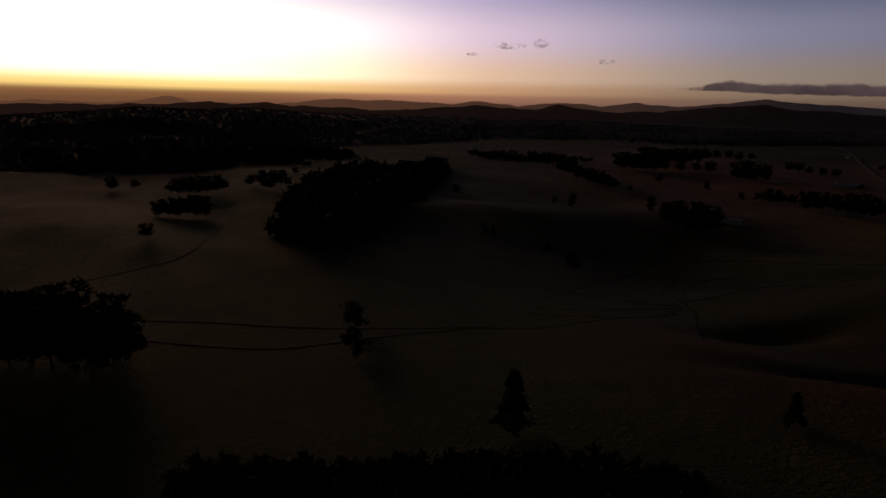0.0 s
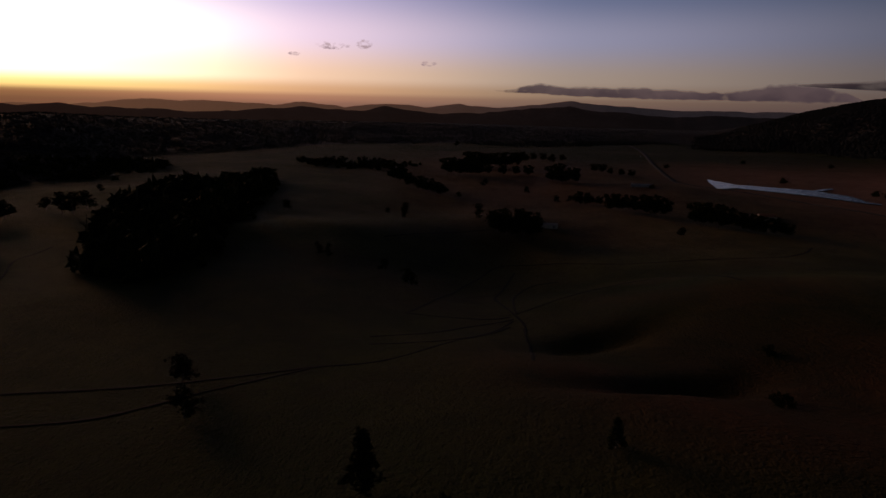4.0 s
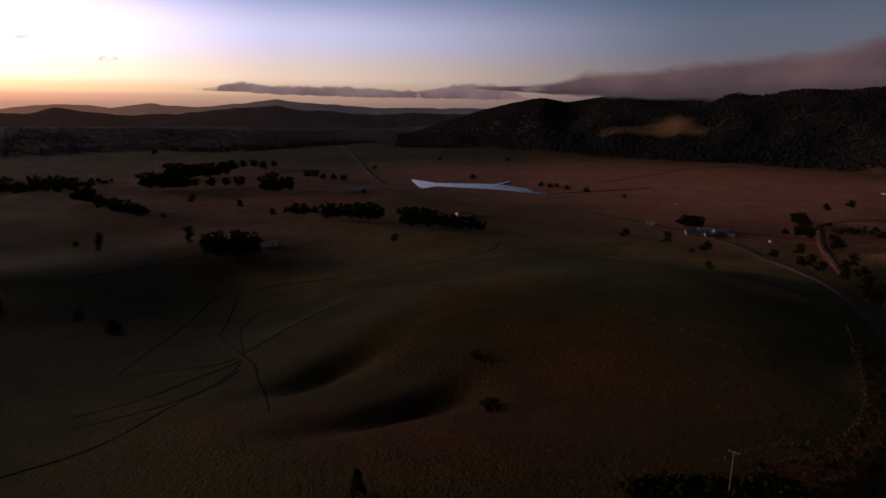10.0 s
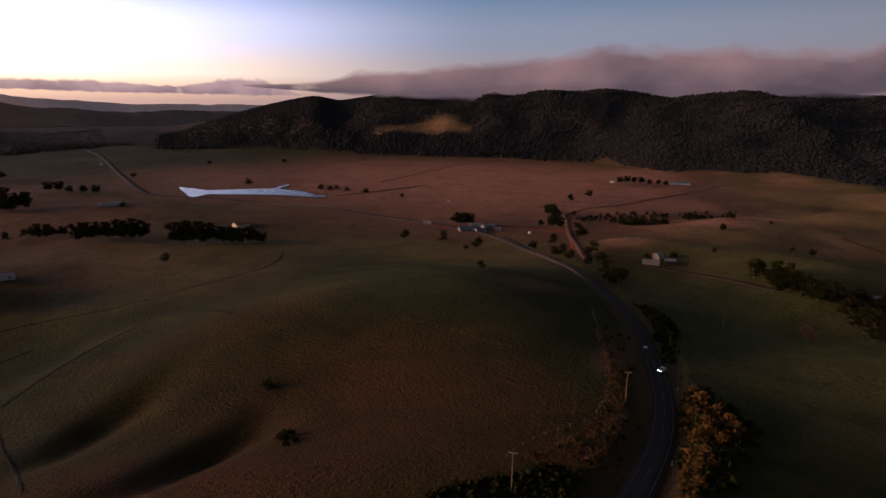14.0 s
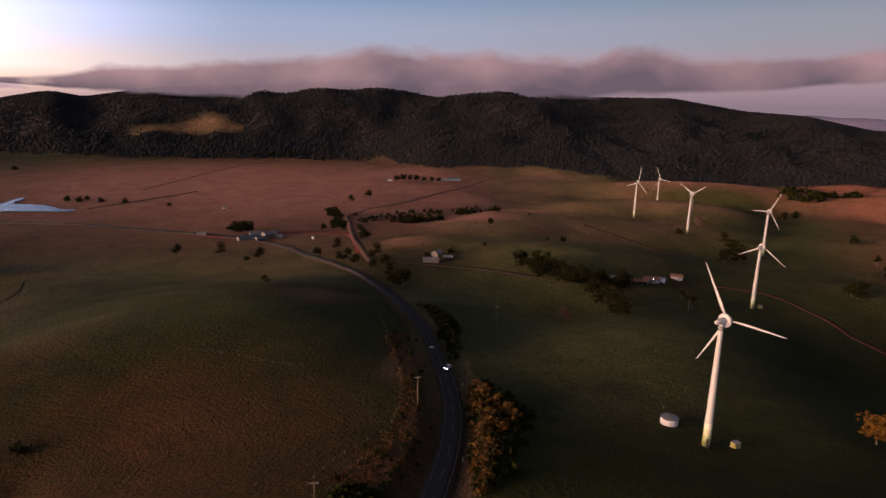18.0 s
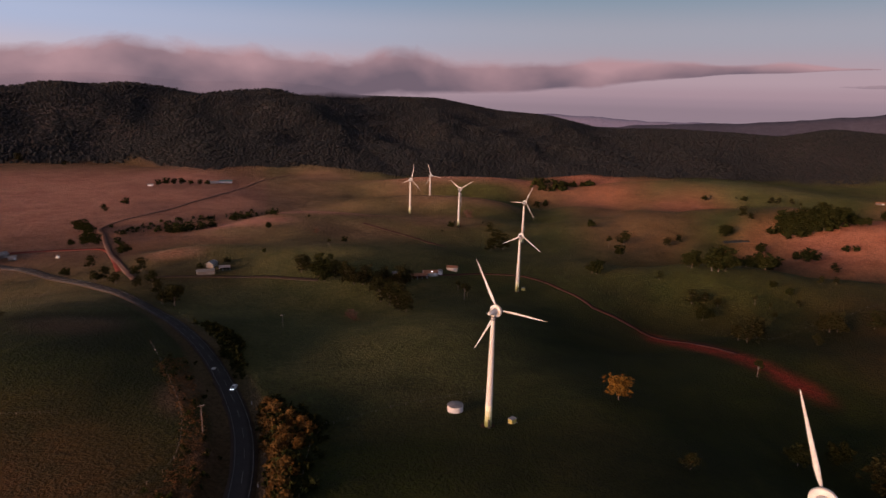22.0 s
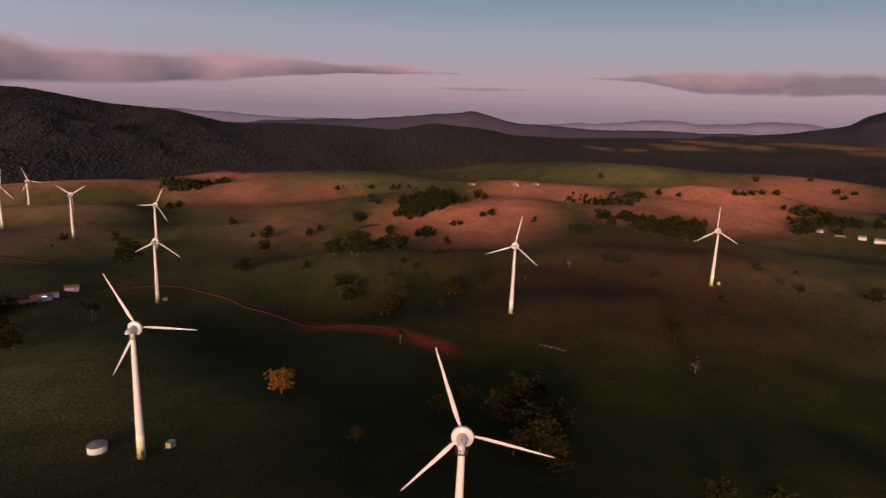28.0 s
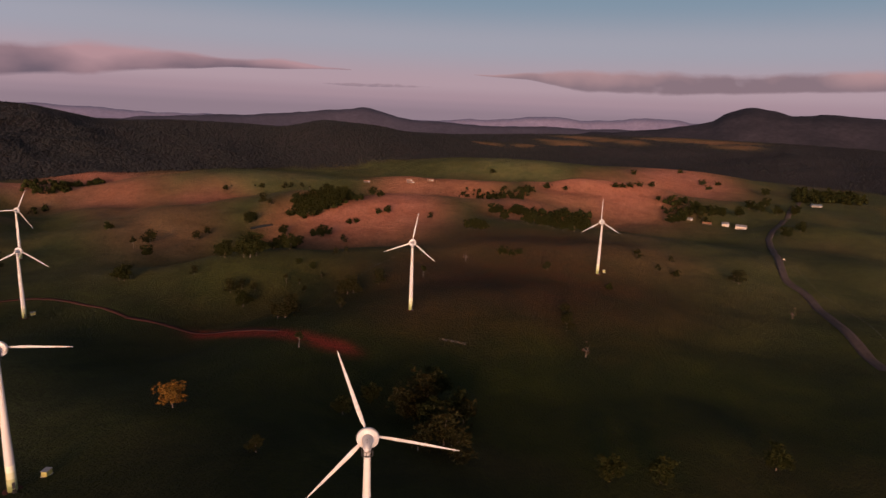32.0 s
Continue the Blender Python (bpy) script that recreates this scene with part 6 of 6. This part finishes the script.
def tank(x, y, radius, tall, label, lidded=False):
    root = thing("water_tank", label, "tank", on_ground(x, y), "water tanks")
    part("wall", lathe([(radius, -0.6), (radius, tall), (radius - 0.2, tall), (radius - 0.2, 0.1)], 36, close=False), WHITE_WALL, root)
    part("rim", lathe([(radius - 0.24, tall - 0.04), (radius + 0.08, tall - 0.04), (radius + 0.08, tall + 0.12), (radius - 0.24, tall + 0.12), (radius - 0.24, tall - 0.04)], 36, close=False), CONCRETE, root)
    if lidded:
        part("roof", lathe([(radius + 0.1, tall + 0.12), (radius * 0.5, tall + 0.45), (0.1, tall + 0.6)], 32), TIN_ROOF, root, "shallow tin cone roof")
    else:
        part("water", lathe([(radius - 0.2, tall - 0.7), (0.1, tall - 0.65)], 32), WATER, root, "dark water inside")
    part("pipe", box_bm(radius - 0.05, radius + 0.14, -0.07, 0.07, -0.2, tall + 0.2), DARK_METAL, root)


tank(*[(38, 225)][0], 3.2, 2.6, "round white water tank with a grey lid", True)
tank(*[(67, 498)][0], 2.2, 3.6, "pale round rainwater tank beside the homestead", True)
tank(*[(-262, 559)][0], 1.5, 2.0, "small round rainwater tank in the yard", True)


def kiosk(x, y, turn):
    root = thing("transformer_kiosk", "small green-yellow transformer kiosk with grey lid", "kiosk", on_ground(x, y, turn), "turbine kiosks")
    part("plinth", box_bm(-1.5, 1.5, -1.2, 1.2, -0.5, 0.15), CONCRETE, root)
    part("cabinet", box_bm(-1.3, 1.3, -1.0, 1.0, 0.15, 1.9, bevel=0.05), GREEN_PAINT, root)
    part("lid", box_bm(-1.45, 1.45, -1.15, 1.15, 1.9, 2.06, bevel=0.05), GREY_WALL, root, "grey metal lid")
    for px in (-0.65, 0.65):
        d = part("door", box_bm(px - 0.58, px + 0.58, -1.04, -1.0, 0.3, 1.8), GREEN_PAINT, root)
        part("handle", box_bm(px - 0.05, px + 0.05, -1.09, -1.04, 0.95, 1.2), DARK_METAL, d)


for spot_x, spot_y, turn in [(*[(58, 210)][0], 35), (*[(132, 467)][0], 20), (*[(502, 224)][0], 30)]:
    kiosk(spot_x, spot_y, turn)


def power_pole(x, y, tall, turn):
    root = thing("power_pole", "weathered timber power pole with a crossarm", "power pole", on_ground(x, y, turn), "power poles")
    part("pole", lathe([(0.17, -0.8), (0.14, tall * 0.5), (0.11, tall)], 10), POLE_WOOD, root)
    arm = part("crossarm", box_bm(-1.2, 1.2, -0.07, 0.07, tall - 0.55, tall - 0.38), POLE_WOOD, root)
    for px in (-1.05, -0.4, 0.4, 1.05):
        part("insulator", lathe([(0.04, 0), (0.09, 0.06), (0.09, 0.16), (0.04, 0.24)], 8), WHITE_WALL, arm).matrix_basis = Matrix.Translation((px, 0, tall - 0.38))


for x, y, tall in [(-56, 207, 11.3)] + [(-48, 370, 7.8)] + [(-63, 130, 12.1)] + [(-271, -186, 7.8)] + [(-238, 655, 8.0)]:
    power_pole(x, y, max(tall, 8.0), 20)


def guide_post(x, y):
    root = thing("guide_post", "white roadside guide post with reflector", "guide post", on_ground(x, y, facing(x, y), 0.3), "guide posts")
    part("stake", box_bm(-0.09, 0.09, -0.05, 0.05, -0.4, 1.25, bevel=0.01), WHITE_WALL, root)
    part("reflector", box_bm(-0.06, 0.06, -0.08, -0.05, 0.85, 1.1), RUST_ROOF, root, "red reflector")


def road_sign(x, y, label, wide=1.5):
    root = thing("road_sign", label, "road sign", on_ground(x, y, facing(x, y), 0.3), "road signs")
    for px in (-wide * 0.35, wide * 0.35):
        part("post", box_bm(px - 0.05, px + 0.05, -0.05, 0.05, -0.4, 2.4), DARK_METAL, root)
    part("plate", box_bm(-wide / 2, wide / 2, -0.1, -0.05, 1.3, 2.4, bevel=0.02), WHITE_WALL, root, "plain white plate")


for x, y in [(-45, 241), (-32, 175)]:
    guide_post(x, y)
road_sign(*[(-67, 273)][0], "white road sign beside the bend", 1.8)
road_sign(*[(700, 118)][0], "small white sign beside the country road", 1.4)


def car(x, y, turn, label):
    """A car along +y with its headlights lit."""
    root = thing("car", label, "car", on_ground(x, y, turn, 0.45), "cars on the roads")
    bm = bmesh.new()
    outline = [(-2.2, 0.35), (2.2, 0.35), (2.28, 0.75), (2.0, 0.95), (1.05, 1.05), (0.45, 1.52), (-1.3, 1.55), (-1.95, 1.1), (-2.25, 0.95)]
    rings = [[bm.verts.new((sx * (0.9 if z < 1.1 else 0.72), y0, z)) for y0, z in outline] for sx in (-1, 1)]
    bm.faces.new(rings[0]), bm.faces.new(rings[1][::-1])
    for k in range(len(outline)):
        q = (k + 1) % len(outline)
        bm.faces.new((rings[0][k], rings[0][q], rings[1][q], rings[1][k]))
    bmesh.ops.recalc_face_normals(bm, faces=bm.faces)
    part("body", bm, CAR_PAINT, root)
    part("windscreen", box_bm(-0.68, 0.68, -0.03, 0.03, -0.34, 0.34), GLASS, root).matrix_basis = pose(0, 0.80, 1.30, 52, 0, 0)
    for sx in (-1, 1):
        part("side_window", box_bm(min(sx * 0.70, sx * 0.83), max(sx * 0.70, sx * 0.83), -1.2, 0.4, 1.12, 1.44), GLASS, root)
        part("headlight", box_bm(sx * 0.65 - 0.18, sx * 0.65 + 0.18, 2.2, 2.32, 0.62, 0.85, bevel=0.03), HEADLIGHT, root, "lit headlight")
        for py in (-1.35, 1.4):
            w = part("wheel", lathe([(0.16, -0.11), (0.33, -0.11), (0.33, 0.11), (0.16, 0.11)], 18), RUBBER, root)
            w.matrix_basis = Matrix.Translation((sx * 0.86, py, 0.33)) @ Matrix.Rotation(radians(90), 4, "Y")
            part("rim", lathe([(0.02, -0.12), (0.17, -0.12), (0.17, 0.12), (0.02, 0.12)], 12), TIN_ROOF, w)


CAR_SPOT = [(-55, 256)][0]
car(*CAR_SPOT, 168, "small car driving with headlights on the bend")
FAR_CAR = [(-1299, 678)][0]
car(*FAR_CAR, -120, "car with bright headlights on the plain road")


def fence(label, points, gap, tall=1.25, rails=0, wires=3):
    """Posts along plan points, with wires or rails between them."""
    line = smooth_line(points, gap)
    x0, y0 = line[0]
    base = ground_at(x0, y0)
    root = thing("fence", label, "fence", Matrix.Translation((x0, y0, base)), "paddock fences")
    proto = bmesh.new()
    limb(proto, (0, 0, -0.5), (0, 0, tall), 0.10, 0.085, 7)
    me = bpy.data.meshes.new("post")
    proto.to_mesh(me), proto.free()
    me.materials.append(POLE_WOOD)
    rng = random.Random(len(points))
    for x, y in line:
        p = new("post", me)
        p.parent = root
        p.matrix_basis = Matrix.Translation((x - x0, y - y0, ground_at(x, y) - base)) @ pose(0, 0, 0, rng.uniform(-4, 4), rng.uniform(-4, 4), rng.uniform(0, 90))
    for k in range(rails or wires):
        h = tall * (0.35 + 0.6 * k / max(1, (rails or wires) - 1))
        bm = bmesh.new()
        r = 0.06 if rails else 0.012
        for a, b in zip(line, line[1:]):
            limb(bm, (a[0] - x0, a[1] - y0, ground_at(*a) - base + h), (b[0] - x0, b[1] - y0, ground_at(*b) - base + h), r, r, 4)
        part("rail" if rails else "wire", bm, POLE_WOOD if rails else DARK_METAL, root)


fence("wire fence on timber posts round the knoll", [(-101, 295), (-83, 258), (-67, 221), (-61, 190), (-65, 176), (-71, 161), (-73, 146)], 5.0)
fence("wire fence across the cattle slope below a turbine", [(-14, 213), (-0, 222), (12, 230), (25, 236), (38, 240), (54, 244)], 5.5)
fence("low post fence over the top of the knoll", [(-173, 224), (-159, 225), (-142, 224), (-124, 221), (-110, 221)], 6.0)
fence("curving fence beside the orange scrub", [(-13, 215), (-17, 200), (-18, 180), (-18, 161)], 4.5)
fence("pale rail fence of a small stock yard", [(275, 225), (278, 218), (281, 210)], 3.5, 1.5, 3)
fence("wire fence beside the country road", [(685, 103), (616, 72), (581, 46), (503, 15)], 6.0)
fence("wire fence along the dirt lane", [(-338, 532), (-268, 508), (-216, 477), (-169, 422)], 7.0)
fence("wire fence running up the cattle paddock", [(255, 332), (295, 351), (340, 364), (395, 379)], 7.0)
